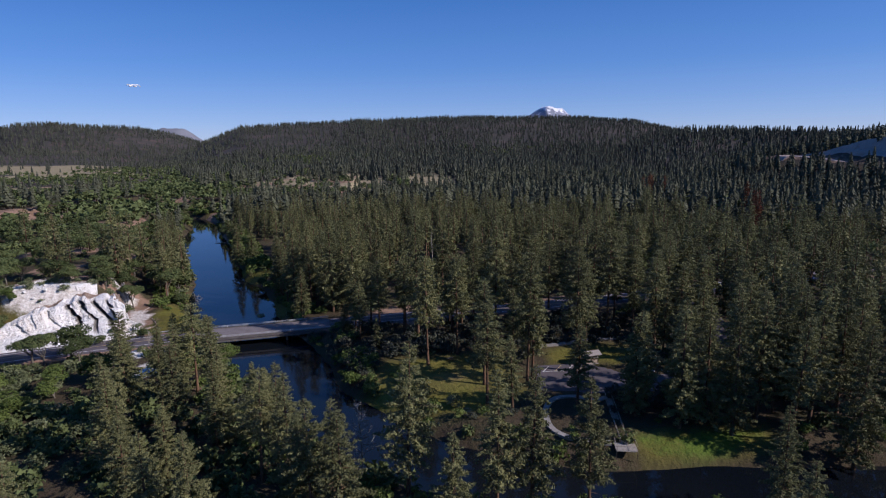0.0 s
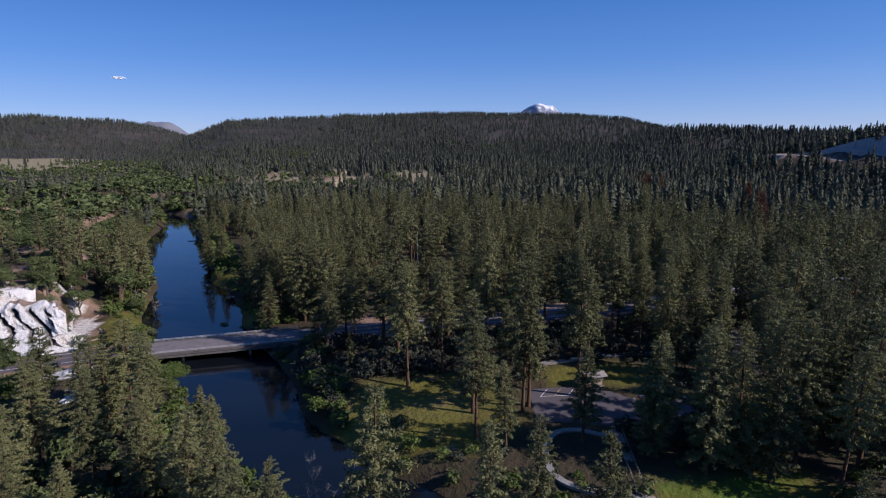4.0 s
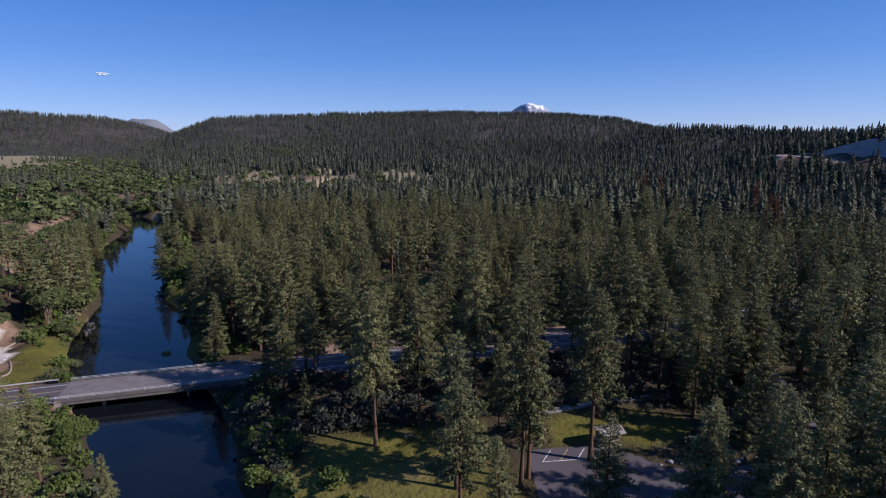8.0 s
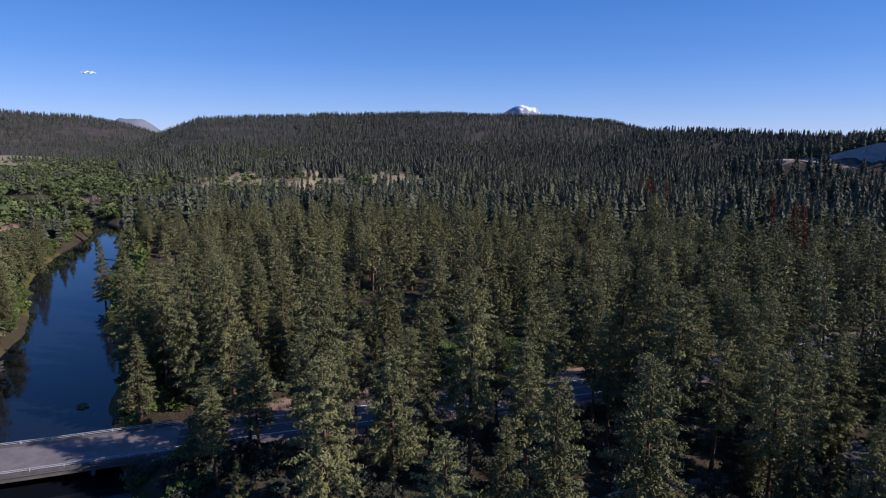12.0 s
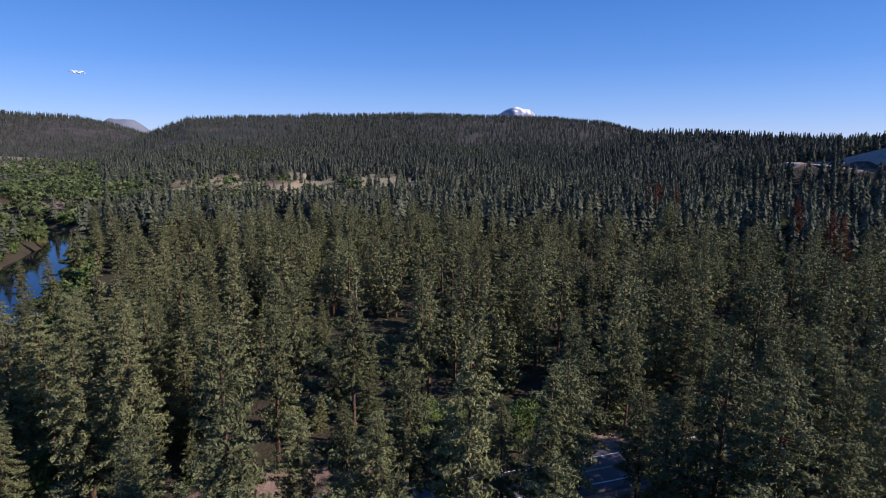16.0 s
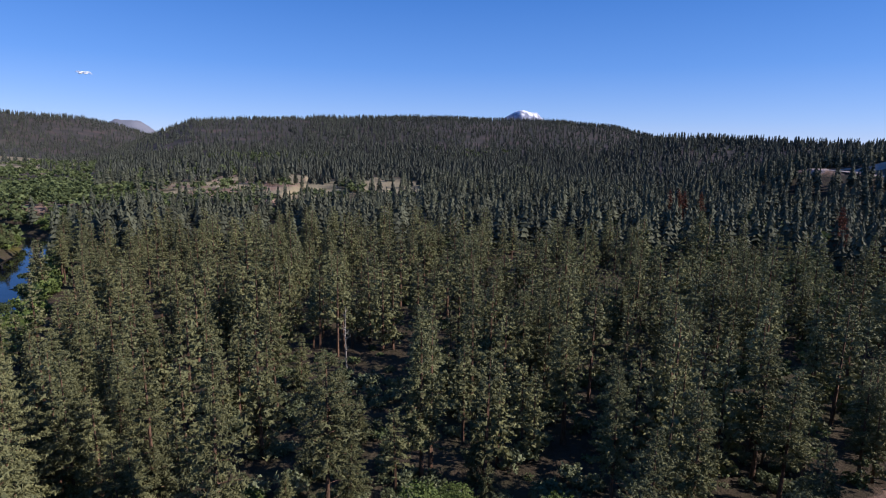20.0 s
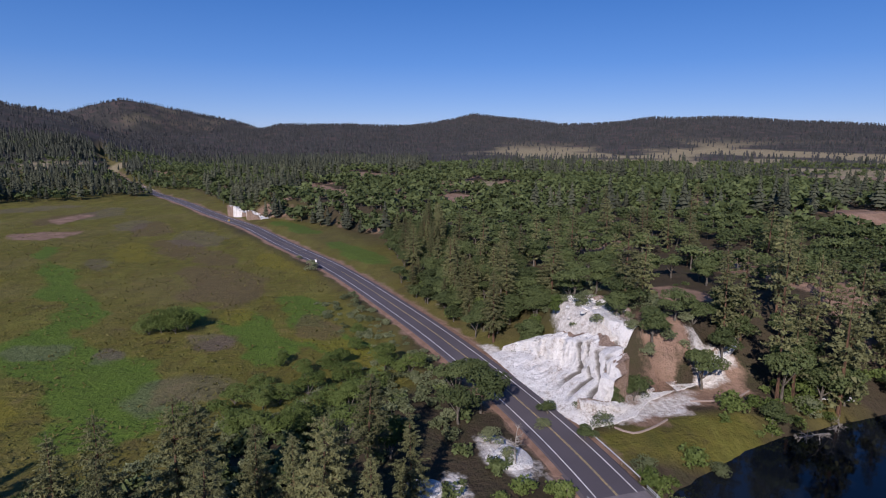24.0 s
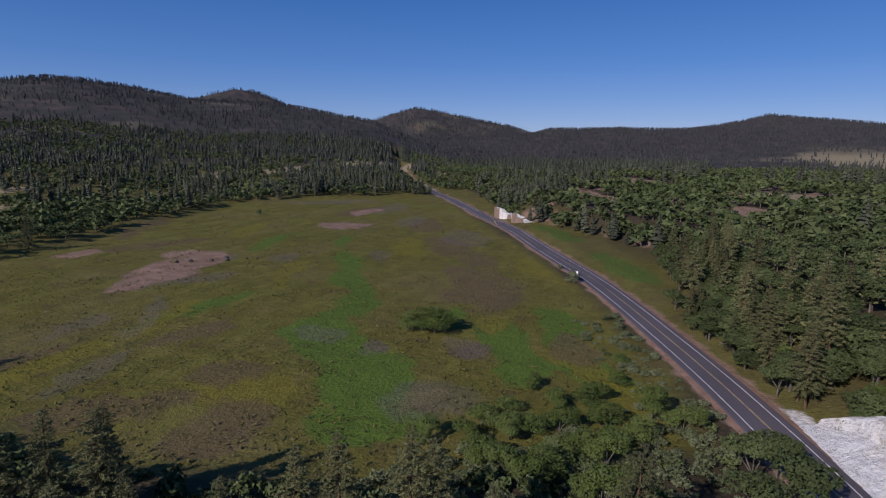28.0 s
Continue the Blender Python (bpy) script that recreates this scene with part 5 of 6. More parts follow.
def undergrowth(name, label, x, y, r, height, leaf, category="undergrowth", bush_shapes=bush_shapes):
    info = land(x, y)
    rows = wood_rows(x, y, info["z"], r, height, 1.15, 4)
    tagged(new(name, wood_mesh(name, rows, bush_shapes, leaf, M["oak_bark"])), label, category, kind="stuff")


# along the banks
x, y, r = candidates(-230, 120, 180, 680, 3.2, 171)
info = land(x, y)
edge = info["d_river"] - info["half"]
keep = (edge > 1.5) & (edge < 13) & (info["z"] > 0.15) & (r.random(len(x)) < np.where(fbm(x, y, 22, 55) > -0.2, 0.65, 0.25)) & (info["d_road"] > 8) & (spots(x, y, [(-105, 322, 14, 16, 0), (-78, 394, 10, 7, 0), (42, 222, 17, 8, 0), (25, 230, 5, 14, -15)]) < 0.3)
near = keep & (y < 400)
undergrowth("bank_shrubs", "green shrubs and willows crowding the pond banks", x[near], y[near], r, (0.35, 1.5), M["willow"], bush_shapes=fine_bushes)
keep &= ~near
undergrowth("bank_shrubs", "green shrubs and willows crowding the far pond banks", x[keep], y[keep], r, (0.5, 2.4), M["willow"])
# in the forest
x, y, r = candidates(-300, 170, 180, 470, 6.0, 172)
info = land(x, y)
keep = ~open_ground(x, y, info) & (path_distance(x, y) < 230) & (r.random(len(x)) < np.where(fbm(x, y, 30, 57) > 0.0, 0.5, 0.1))
undergrowth("forest_undergrowth", "low dark shrubs on the forest floor", x[keep], y[keep], r, (0.3, 1.1), M["oak"])
x, y, r = candidates(-118, -18, 140, 262, 4.0, 176)
info = land(x, y)
keep = (info["meadow"] < 0.3) & (info["d_river"] > info["half"] + 2) & (r.random(len(x)) < np.where(fbm(x, y, 24, 62) > -0.1, 0.75, 0.3))
undergrowth("forest_undergrowth", "dark shrubs under the pines beside the meadow", x[keep], y[keep], r, (0.5, 1.6), M["oak"])
x, y, r = candidates(-40, 80, 322, 400, 3.6, 177)
info = land(x, y)
keep = (info["d_road"] > 8) & (r.random(len(x)) < np.where(fbm(x, y, 20, 63) > -0.05, 0.7, 0.2))
undergrowth("forest_undergrowth", "grey-green shrubs in the open part of the pine wood", x[keep], y[keep], r, (0.4, 1.5), M["sage"], bush_shapes=fine_bushes)
x, y, r = candidates(-58, 78, 238, 316, 3.0, 178)
info = land(x, y)
keep = (info["d_road"] > 9) & (info["lot"] < 0.1) & (info["lawn"] < 0.2) & (info["d_river"] > info["half"] + 2) & (line_distance(x, y, LANE)[0] > 4) & (spots(x, y, [(19, 240, 13, 12, 0)]) < 0.3) & (r.random(len(x)) < np.where(fbm(x, y, 20, 64) > -0.1, 0.72, 0.25))
# these shrubs reuse the dark colour of the far firs
undergrowth("forest_undergrowth", "dark shrubs in the shade between the car park and the highway", x[keep], y[keep], r, (0.35, 1.5), M["fir"], bush_shapes=fine_bushes)
# scrub over the white cliff
x, y, r = candidates(-168, -106, 312, 348, 3.6, 175)
info = land(x, y)
keep = (info["z"] > 11) & (r.random(len(x)) < 0.6)
undergrowth("hill_scrub", "dry olive scrub on the soil above the white cliff", x[keep], y[keep], r, (0.3, 1.1), M["sage"], bush_shapes=fine_bushes)
# wet thickets at the meadow's edge
x, y, r = candidates(-215, -70, 90, 285, 3.0, 173)
info = land(x, y)
edge_d = info["m_dist"]
keep = (info["d_road"] > 8) & (info["d_river"] > info["half"] + 2) & (((np.abs(edge_d) < 16) & (fbm(x, y, 26, 58) > -0.05)) | ((info["d_road"] < 22) & (fbm(x, y, 20, 59) > 0.0) & ~info["north"])) & (r.random(len(x)) < 0.55) & (y > 222)
undergrowth("meadow_thicket", "grey-green willow thickets along the meadow edge", x[keep], y[keep], r, (0.3, 1.05), M["sage"], bush_shapes=fine_bushes)
# tussocks
r = np.random.default_rng(174)
x, y = r.uniform(-420, -80, 26000), r.uniform(-60, 290, 26000)
info = land(x, y)
keep = (info["meadow"] > 0.8) & (info["d_road"] > 8) & (fbm(x, y, 18, 60) + 0.5 * r.random(len(x)) > 0.1) & (r.random(len(x)) < np.clip(110 / (np.hypot(x + 20, y - 260) - 30), 0, 1))
x, y, z = x[keep], y[keep], info["z"][keep]
blades = tufts(r, np.column_stack([x, y, z + 0.25]), np.tile([0.0, 0.0, 1.0], (len(x), 1)), 0.75 * r.uniform(0.6, 1.5, len(x)), 0.5, 3, 0.5)
me = add_tint(mesh_of("meadow_tussocks", blades, tris(blades), M["tussock"]), np.repeat(r.random(len(x)), 9))
tagged(new("meadow_tussocks", me), "coarse grass tussocks over the wet meadow", "grass", kind="stuff")

# ---- far mountains ----
def mountain(name, label, bearing, dist, height, radius, material, seed, power=1.3):
    cx, cy = EYE0[0] - dist * math.sin(radians(bearing)), EYE0[1] + dist * math.cos(radians(bearing))
    n = 90
    u = np.linspace(-1, 1, n)
    U, V = np.meshgrid(u, u, indexing="ij")
    R = np.hypot(U, V)
    ridge = np.abs(vnoise(U, V, 0.22, seed)) * 0.10 + fbm(U, V, 0.5, seed + 3) * 0.10
    Z = height * np.clip(1 - R, 0, 1) ** power * (1.22 - ridge) - 8
    Z = np.minimum(Z, height * (0.91 + 0.035 * vnoise(U, V, 0.11, seed + 9) + 0.02 * vnoise(U, V, 0.04, seed + 2)))
    i, j = np.meshgrid(np.arange(n - 1), np.arange(n - 1), indexing="ij")
    a = (i * n + j).ravel()
    me = mesh_of(name, np.column_stack([(cx + U * radius).ravel(), (cy + V * radius).ravel(), Z.ravel()]), np.stack([a, a + n, a + n + 1, a + 1], 1), material, smooth=True)
    return tagged(new(name, me), label, "mountain", kind="structure")


mountain("snow_mountain", "snow-capped volcano far behind the forested ridge", -16.9, 4850, 391, 640, M["snow_rock"], 3)
mountain("far_mountain", "hazy bare mountain far beyond the valley", 19.8, 4600, 228, 500, M["hazy_rock"], 4)


# ---- white cliffs and the road cut ----
def cliff(name, label, category, foot, material, cracks, seed, rough=0.5, even=False, soil=0.0):
    """A leaning rock face over a foot line of rows x, y, z, height, depth; cracks: place along the line, depth, width."""
    foot = np.array(foot, float)
    span = np.r_[0, np.cumsum(np.hypot(*np.diff(foot[:, :2], axis=0).T))]
    nu, nv = 240, 64
    u = np.linspace(0, span[-1], nu)
    row = np.stack([np.interp(u, span, foot[:, k]) for k in range(5)], 1)
    d = np.gradient(row[:, :2], axis=0)
    d /= np.linalg.norm(d, axis=1)[:, None]
    inward = np.stack([-d[:, 1], d[:, 0]], 1)
    v = np.linspace(-0.08, 1.12, nv)
    U, Vv = np.meshgrid(u, v, indexing="ij")
    t = np.clip(Vv, 0, 1)
    # a scree apron below, a steep face over it, a broken top
    ledge = 0.36 + 0.10 * vnoise(U, 0 * U, 9, seed + 21)
    run = np.where(t < ledge, 0.62 * t / ledge, 0.62 + 0.14 * (t - ledge) / (1 - ledge) + 0.24 * step(0.86, 1.0, t))
    back = row[:, 4][:, None] * (t if even else run)
    bend = U + 3.0 * (t - 0.5) + 1.5 * vnoise(Vv * 8, U, 6, seed + 1)
    face = step(0.0, 0.12, t - ledge) * step(1.0, 0.84, t)
    slabs = np.floor(bend / 3.1 + 0.6 * vnoise(bend, Vv, 5, seed + 3))
    back += rough * face * (1.5 * hash_noise(slabs.astype(np.int64), (0 * slabs).astype(np.int64), seed) - 0.4 + 0.9 * np.abs(vnoise(bend, Vv * 2.0, 1.7, seed + 4)) + 0.5 * np.abs(vnoise(bend, Vv * 9, 0.8, seed + 6)))
    back += rough * (0.8 * fbm(U, Vv * 5, 6, seed, 4) + 0.5 * fbm(U * 3, Vv * 16, 2.4, seed + 2, 4) + 0.35 * vnoise(U, Vv * 20, 0.7, seed + 11))
    dark = np.zeros_like(U)
    for place, deep, wide in cracks:
        line = U + 8.0 * (t - 0.5) - place - 1.0 * vnoise(Vv, 0 * Vv, 0.22, seed + int(place)) - 0.35 * vnoise(Vv, 0 * Vv, 0.05, seed + 3 + int(place))
        reach = step(0.10, 0.24, t) * step(0.95, 0.82, t)
        cut = np.exp(-((line / (0.75 * wide)) ** 2))
        back += deep * cut * reach
        # mask for the painted crack shade, a little wider than the carved groove
        dark = np.maximum(dark, step(0.25, 0.65, np.exp(-((line / (1.35 * wide)) ** 2))) * reach * (deep > 1.5))
    rise = row[:, 3][:, None] * (np.where(t < ledge, 0.92 * t, 0.92 * ledge + (t - ledge) * (1 - 0.92 * ledge) / (1 - ledge))) * (1 + rough * (0.16 * vnoise(U, 0 * U, 4, seed + 5) + 0.10 * vnoise(U, 0 * U, 1.3, seed + 7)) * (not even))
    rise += 0.35 * fbm(U, Vv * 20, 3, seed + 8) * (t > 0.03) - 3.0 * step(1.0, 1.12, Vv) - 1.2 * step(0.0, -0.08, Vv)
    back += 3.0 * step(1.0, 1.12, Vv)
    P = np.stack([row[:, 0][:, None] + inward[:, 0][:, None] * back, row[:, 1][:, None] + inward[:, 1][:, None] * back, row[:, 2][:, None] + rise], -1).reshape(-1, 3)
    lie = land(P[:, 0], P[:, 1])["z"] + 0.3
    face = ((Vv > 0.02) & (Vv < 1.0)).ravel()
    P[:, 2] = np.where(face, np.maximum(P[:, 2], lie), np.where((Vv >= 1.0).ravel(), np.minimum(P[:, 2], lie - 0.8), P[:, 2]))
    i, j = np.meshgrid(np.arange(nu - 1), np.arange(nv - 1), indexing="ij")
    a = (i * nv + j).ravel()
    me = mesh_of(name, P, np.stack([a, a + nv, a + nv + 1, a + 1], 1), material, smooth=False)
    rock = me.color_attributes.new("rock", "FLOAT_COLOR", "POINT")
    loose = np.clip(step(0.93, 1.0, t + 0.10 * fbm(U, Vv * 14, 5, seed + 13)) + soil * step(-0.1, 0.25, t - 0.62 + 0.7 * fbm(U, Vv * 8, 9, seed + 14)), 0, 1)
    rock.data.foreach_set("color", np.column_stack([np.clip(dark, 0, 1).ravel(), loose.ravel(), 0 * dark.ravel(), 1 + 0 * dark.ravel()]).astype(np.float32).ravel())
    return tagged(new(name, me), label, category)


cliff("white_cliff", "bright white chalky rock face with dark vertical cracks beside the road", "cliff",
      [(-148, 298.5, 2.4, 2.0, 6), (-141, 300, 2.5, 7, 11), (-133, 301.5, 2.6, 10, 14), (-124, 303.4, 2.7, 12.3, 17), (-115, 305.6, 2.8, 12.5, 17), (-109.5, 307, 2.7, 11.5, 15), (-106.0, 308.6, 2.6, 9.5, 13), (-104.4, 310.4, 2.5, 6.0, 10)], M["chalk"],
      [(20, 1.2, 0.5), (26, 2.5, 0.7), (30.5, 2.2, 0.6), (35, 2.5, 0.7), (39, 1.9, 0.55), (12, 1.0, 0.5)], 5, 0.42)
cliff("white_cliff", "low white bank with earth and turf along the pond bay", "cliff",
      [(-105.0, 310.2, 2.6, 4.4, 6), (-105.6, 316, 2.6, 3.4, 4.5), (-107.6, 321, 2.6, 3.0, 4.0), (-113.6, 326.6, 2.8, 3.0, 4.4), (-117, 334, 3.0, 2.2, 3.6), (-120, 341, 3.2, 1.3, 2.6), (-127, 357, 3.4, 0.8, 2.0)], M["chalk"],
      [(9, 0.8, 0.5), (17, 0.8, 0.6), (28, 0.7, 0.6)], 35, 0.34, soil=0.55)
cliff("white_cliff", "ragged pale gravel and earth scar above the white cliff", "cliff",
      [(-153, 318, 13.2, 1, 4), (-146, 319, 13.6, 4.5, 9), (-138, 320.0, 13.8, 6.0, 11), (-130, 321.5, 13.4, 5.0, 9), (-122, 324, 12.8, 2.0, 5)], M["chalk"], [(14, 0.6, 0.6)], 45, 0.9, soil=0.6)
cliff("white_cliff", "small white rock outcrop at the foot of the wooded hill", "cliff",
      [(-432, 191, 2, 0.6, 6), (-440, 186, 1.8, 6, 12), (-446, 182, 1.8, 5, 12), (-452, 179, 1.8, 1.8, 8), (-458, 175, 1.8, 5, 12), (-466, 170, 1.8, 7.5, 15), (-474, 165, 1.8, 7.0, 15), (-484, 159, 1.8, 4.0, 12), (-494, 153, 1.8, 1.0, 8)], M["chalk"], [(18, 2.5, 1.6), (30, 2.2, 1.4), (44, 2.0, 1.4)], 15, 1.4)
cliff("road_cut", "large bare grey cut slope in shade above the hill road", "slope",
      [(472, 756, 36, 1, 2), (479, 738, 34, 13, 10), (485, 718, 32, 23, 18), (490, 698, 31, 31, 24), (495, 672, 30, 36, 28), (500, 640, 29, 39, 30), (506, 600, 27, 37, 29)], M["cut_slope"], [(60, 0.6, 3), (90, 0.6, 4)], 25, 0.25, True)
cliff("road_cut", "pale pinkish gravel bank beside the hill road", "slope",
      [(446, 752, 36, 1, 6), (456, 750, 35, 7, 20), (470, 749, 35, 9, 26), (482, 750, 36, 8, 24), (492, 752, 38, 2, 8)], M["cut_road"], [(20, 0.3, 2)], 27, 0.25, True)


def heap(x, y, radius, height, material, label, seed):
    n = 36
    u = np.linspace(-1, 1, n)
    U, V = np.meshgrid(u, u, indexing="ij")
    R = np.hypot(U, V) * (1 + 0.25 * vnoise(U, V, 0.5, seed))
    base = land(x + U.ravel() * radius, y + V.ravel() * radius)["z"].reshape(n, n)
    Z = base + height * step(1.0, 0.25, R) * (1 + 0.3 * fbm(U, V, 0.4, seed)) - 0.35 * step(0.7, 1.0, R)
    i, j = np.meshgrid(np.arange(n - 1), np.arange(n - 1), indexing="ij")
    a = (i * n + j).ravel()
    me = mesh_of("rock_mound", np.column_stack([(x + U * radius).ravel(), (y + V * radius).ravel(), Z.ravel()]), np.stack([a, a + n, a + n + 1, a + 1], 1), material)
    return tagged(new("rock_mound", me), label, "rock mound")


heap(-96.0, 291.6, 5.0, 0.9, M["chalk"], "low white chalky mound on the road shoulder", 3)
heap(-88, 275.5, 4.0, 0.6, M["chalk"], "low white chalky mound under the pines", 8)
heap(-116, 370, 5, 0.8, M["chalk"], "small white rock patch on the pond bank", 14)

# ---- bridge ----
deck_line = FINE[(FINE[:, 0] > -84.5) & (FINE[:, 0] < -40)]
bridge = thing("road_bridge", pose(-62, 309, 0), "low concrete highway bridge over the pond outlet with steel rails", "bridge")
shift = np.array([62, -309, 0.0])


def ribbon(name, line, offsets, material, label=""):
    v, f = strip(line, offsets)
    return part(name, mesh_of(name, v + shift, f, material), None, bridge, label)


ribbon("deck", deck_line, [(-5.25, 0.03), (0, 0.085), (5.25, 0.03)], M["deck"], "pale worn concrete deck")
ribbon("girder", deck_line, [(5.6, -0.1), (5.6, -1.2), (4.6, -1.2), (-4.6, -1.2), (-5.6, -1.2), (-5.6, -0.1)], M["stained"])
for side in (-1, 1):
    ribbon("kerb", deck_line, [(side * 5.65, -0.1), (side * 5.65, 0.32), (side * 5.3, 0.32), (side * 5.3, 0.0)][::-side], M["stained"])
    for h in (0.62, 0.92):
        ribbon("rail", deck_line, [(side * 5.52, h - 0.05), (side * 5.44, h - 0.05), (side * 5.44, h + 0.05), (side * 5.52, h + 0.05), (side * 5.52, h - 0.05)], M["steel"])
    d = np.gradient(deck_line[:, :2], axis=0)
    for k in range(1, len(deck_line), 2):
        p, q = deck_line[k], d[k] / np.linalg.norm(d[k])
        bm = bmesh.new()
        box(bm, (0.14, 0.14, 0.75), (p[0] - q[1] * side * 5.5 + 62, p[1] + q[0] * side * 5.5 - 309, p[2] + 0.65))
        part("post", bm, M["steel"], bridge)
for k, x in enumerate((-72, -54)):
    p = deck_line[np.argmin(np.abs(deck_line[:, 0] - x))]
    for o in (-3.6, 0, 3.6):
        bm = bmesh.new()
        tube(bm, (p[0] + 62 + 0.25 * o, p[1] - 309 + o, -2.5), (p[0] + 62 + 0.25 * o, p[1] - 309 + o, p[2] - 1.1), 0.4, 0.4, 12)
        part("pier", bm, M["concrete"], bridge)
for x in (-83.5, -41):
    p = deck_line[np.argmin(np.abs(deck_line[:, 0] - x))]
    bm = bmesh.new()
    box(bm, (1.4, 11.4, 4.6), (p[0] + 62, p[1] - 309, p[2] - 2.35), 14)
    part("abutment", bm, M["concrete"], bridge)


def guard_rail(line, side, label):
    """A steel guard rail on posts along a stretch of road."""
    o = Vector(line[0])
    top = thing("guard_rail", pose(*o), label, "guard rail", "guard rails")
    v, f = strip(line, [(side * 6.0, 0.5), (side * 5.94, 0.58), (side * 6.0, 0.66), (side * 5.94, 0.74), (side * 6.0, 0.82), (side * 6.06, 0.66), (side * 6.0, 0.5)])
    part("rail", mesh_of("rail", v - np.array(o), f, M["steel"]), None, top)
    d = np.gradient(line[:, :2], axis=0)
    for k in range(0, len(line), 2):
        q = d[k] / np.linalg.norm(d[k])
        bm = bmesh.new()
        box(bm, (0.16, 0.16, 1.1), (line[k][0] - q[1] * side * 6.1 - o[0], line[k][1] + q[0] * side * 6.1 - o[1], line[k][2] + 0.25 - o[2]))
        part("post", bm, M["timber"], top)


far_line = FINE[(FINE[:, 0] > -780) & (FINE[:, 0] < -690)]
for side in (-1, 1):
    guard_rail(far_line, side, "pale steel guard rail along the far highway bend")
guard_rail(FINE[(FINE[:, 0] > -104) & (FINE[:, 0] < -85)], 1, "short steel guard rail leading to the bridge")

# ---- recreation site ----
poly = np.array(PARKING, float)
bm = bmesh.new()
face = bm.faces.new([bm.verts.new((*p, 2.46)) for p in poly])
if face.normal.z < 0:
    face.normal_flip()
skirt = bmesh.ops.extrude_face_region(bm, geom=[face])
bmesh.ops.translate(bm, vec=(0, 0, 0.06), verts=[v for v in skirt["geom"] if isinstance(v, bmesh.types.BMVert)])
bmesh.ops.recalc_face_normals(bm, faces=bm.faces[:])
me = bpy.data.meshes.new("car_park")
bm.to_mesh(me)
bm.free()
me.materials.append(M["asphalt"])
car_park = tagged(new("car_park", me), "grey asphalt car park with faded stall lines", "car park", kind="structure")
for k in range(4):
    bm = bmesh.new()
    box(bm, (0.14, 4.2, 0.01), (20.0 + 3.3 * k, 264.6 - 0.1 * k, 2.53), -38)
    part("stall_line", bm, M["yellow_line"] if k % 2 else M["white_line"], car_park)
bm = bmesh.new()
box(bm, (11.5, 0.14, 0.01), (24.2, 262.6, 2.53), -2)
part("stall_line", bm, M["white_line"], car_park)
lane = resample([(60, 252, 2.5), (72, 262, 2.9), (82, 282, 3.4), (88, 300, 3.9), (92, 322, 4.4)], 3)
v, f = strip(lane, [(-3, -0.1), (-2.8, 0.06), (2.8, 0.06), (3, -0.1)])
tagged(new("access_lane", mesh_of("access_lane", v, f, M["asphalt"])), "narrow asphalt lane from the highway to the car park", "road", kind="structure")


def footpath(points, width, material, label):
    line = resample([(x, y, ground_z(x, y) + 0.28) for x, y in points], 1.5)
    v, f = strip(line, [(-width / 2, -0.5), (-width / 2, 0), (width / 2, 0), (width / 2, -0.5)])
    tagged(new("footpath", mesh_of("footpath", v, f, material)), label, "footpath", kind="structure")


footpath([(28.3, 243.6), (25, 242.6), (21.4, 245), (16.4, 244.6), (13, 240.5), (11.5, 235.5), (11.5, 230), (15, 226), (21.5, 224)], 1.3, M["concrete"], "curved pale concrete footpath across the grass")
for points in ([(-106, 327), (-103, 322), (-101.5, 317.5), (-104.5, 315)], [(-113, 336), (-112.5, 345), (-116, 352)]):
    footpath(points, 0.3, M["cut_road"], "narrow trodden pale trail on the grassy pond bank")


def boardwalk(a, b, width, size):
    """A planked ramp with hand rails, from a down to a railed landing round b."""
    a, b = Vector(a), Vector(b)
    top = thing("fishing_boardwalk", pose(*b), "grey weathered timber boardwalk with hand rails down to the water", "boardwalk")
    run = a - b
    n = int(run.length / 0.3)
    side = Vector((-run.y, run.x, 0)).normalized() * (width / 2)
    turn = math.degrees(math.atan2(run.y, run.x))
    plank = bmesh.new()
    box(plank, (0.27, width, 0.05), (0, 0, 0), turn, 0.008)
    boards = None
    for k in range(n):
        at = run * ((k + 0.5) / n)
        if boards is None:
            boards = part("plank", plank, M["dead_wood"], top)
            boards.location = at
        else:
            ob = new("plank", boards.data)
            ob.parent = top
            ob.location = at
    for sign_ in (-1, 1):
        for z in (0.55, 1.0):
            bm = bmesh.new()
            tube(bm, side * sign_ + Vector((0, 0, z)), run + side * sign_ + Vector((0, 0, z)), 0.045, 0.045, 6)
            part("handrail", bm, M["dead_wood"], top)
        for k in range(8):
            at = run * (k / 7) + side * sign_
            bm = bmesh.new()
            box(bm, (0.1, 0.1, 2.2), (at.x, at.y, at.z), turn, 0.01)
            part("post", bm, M["timber"], top)
    bm = bmesh.new()
    box(bm, (size, size * 1.3, 0.12), (-run.normalized().x * size / 2, -run.normalized().y * size / 2, -0.02), turn, 0.02)
    part("landing", bm, M["dead_wood"], top)
    ahead = -run.normalized()
    across = side.normalized() * (size * 0.62)
    for at in (across, -across, across + ahead * size, -across + ahead * size):
        bm = bmesh.new()
        box(bm, (0.11, 0.11, 3.0), (at.x, at.y, -0.4), turn, 0.01)
        part("post", bm, M["timber"], top)
    for p, q in ((across, across + ahead * size), (across + ahead * size, ahead * size - across), (ahead * size - across, -across)):
        bm = bmesh.new()
        tube(bm, Vector((p.x, p.y, 1.05)), Vector((q.x, q.y, 1.05)), 0.045, 0.045, 6)
        part("handrail", bm, M["dead_wood"], top)


boardwalk((28.6, 243.0, ground_z(28.6, 243.0) + 0.15), (24.0, 223.5, max(1.0, ground_z(24.0, 223.5) + 0.25)), 1.5, 3.2)
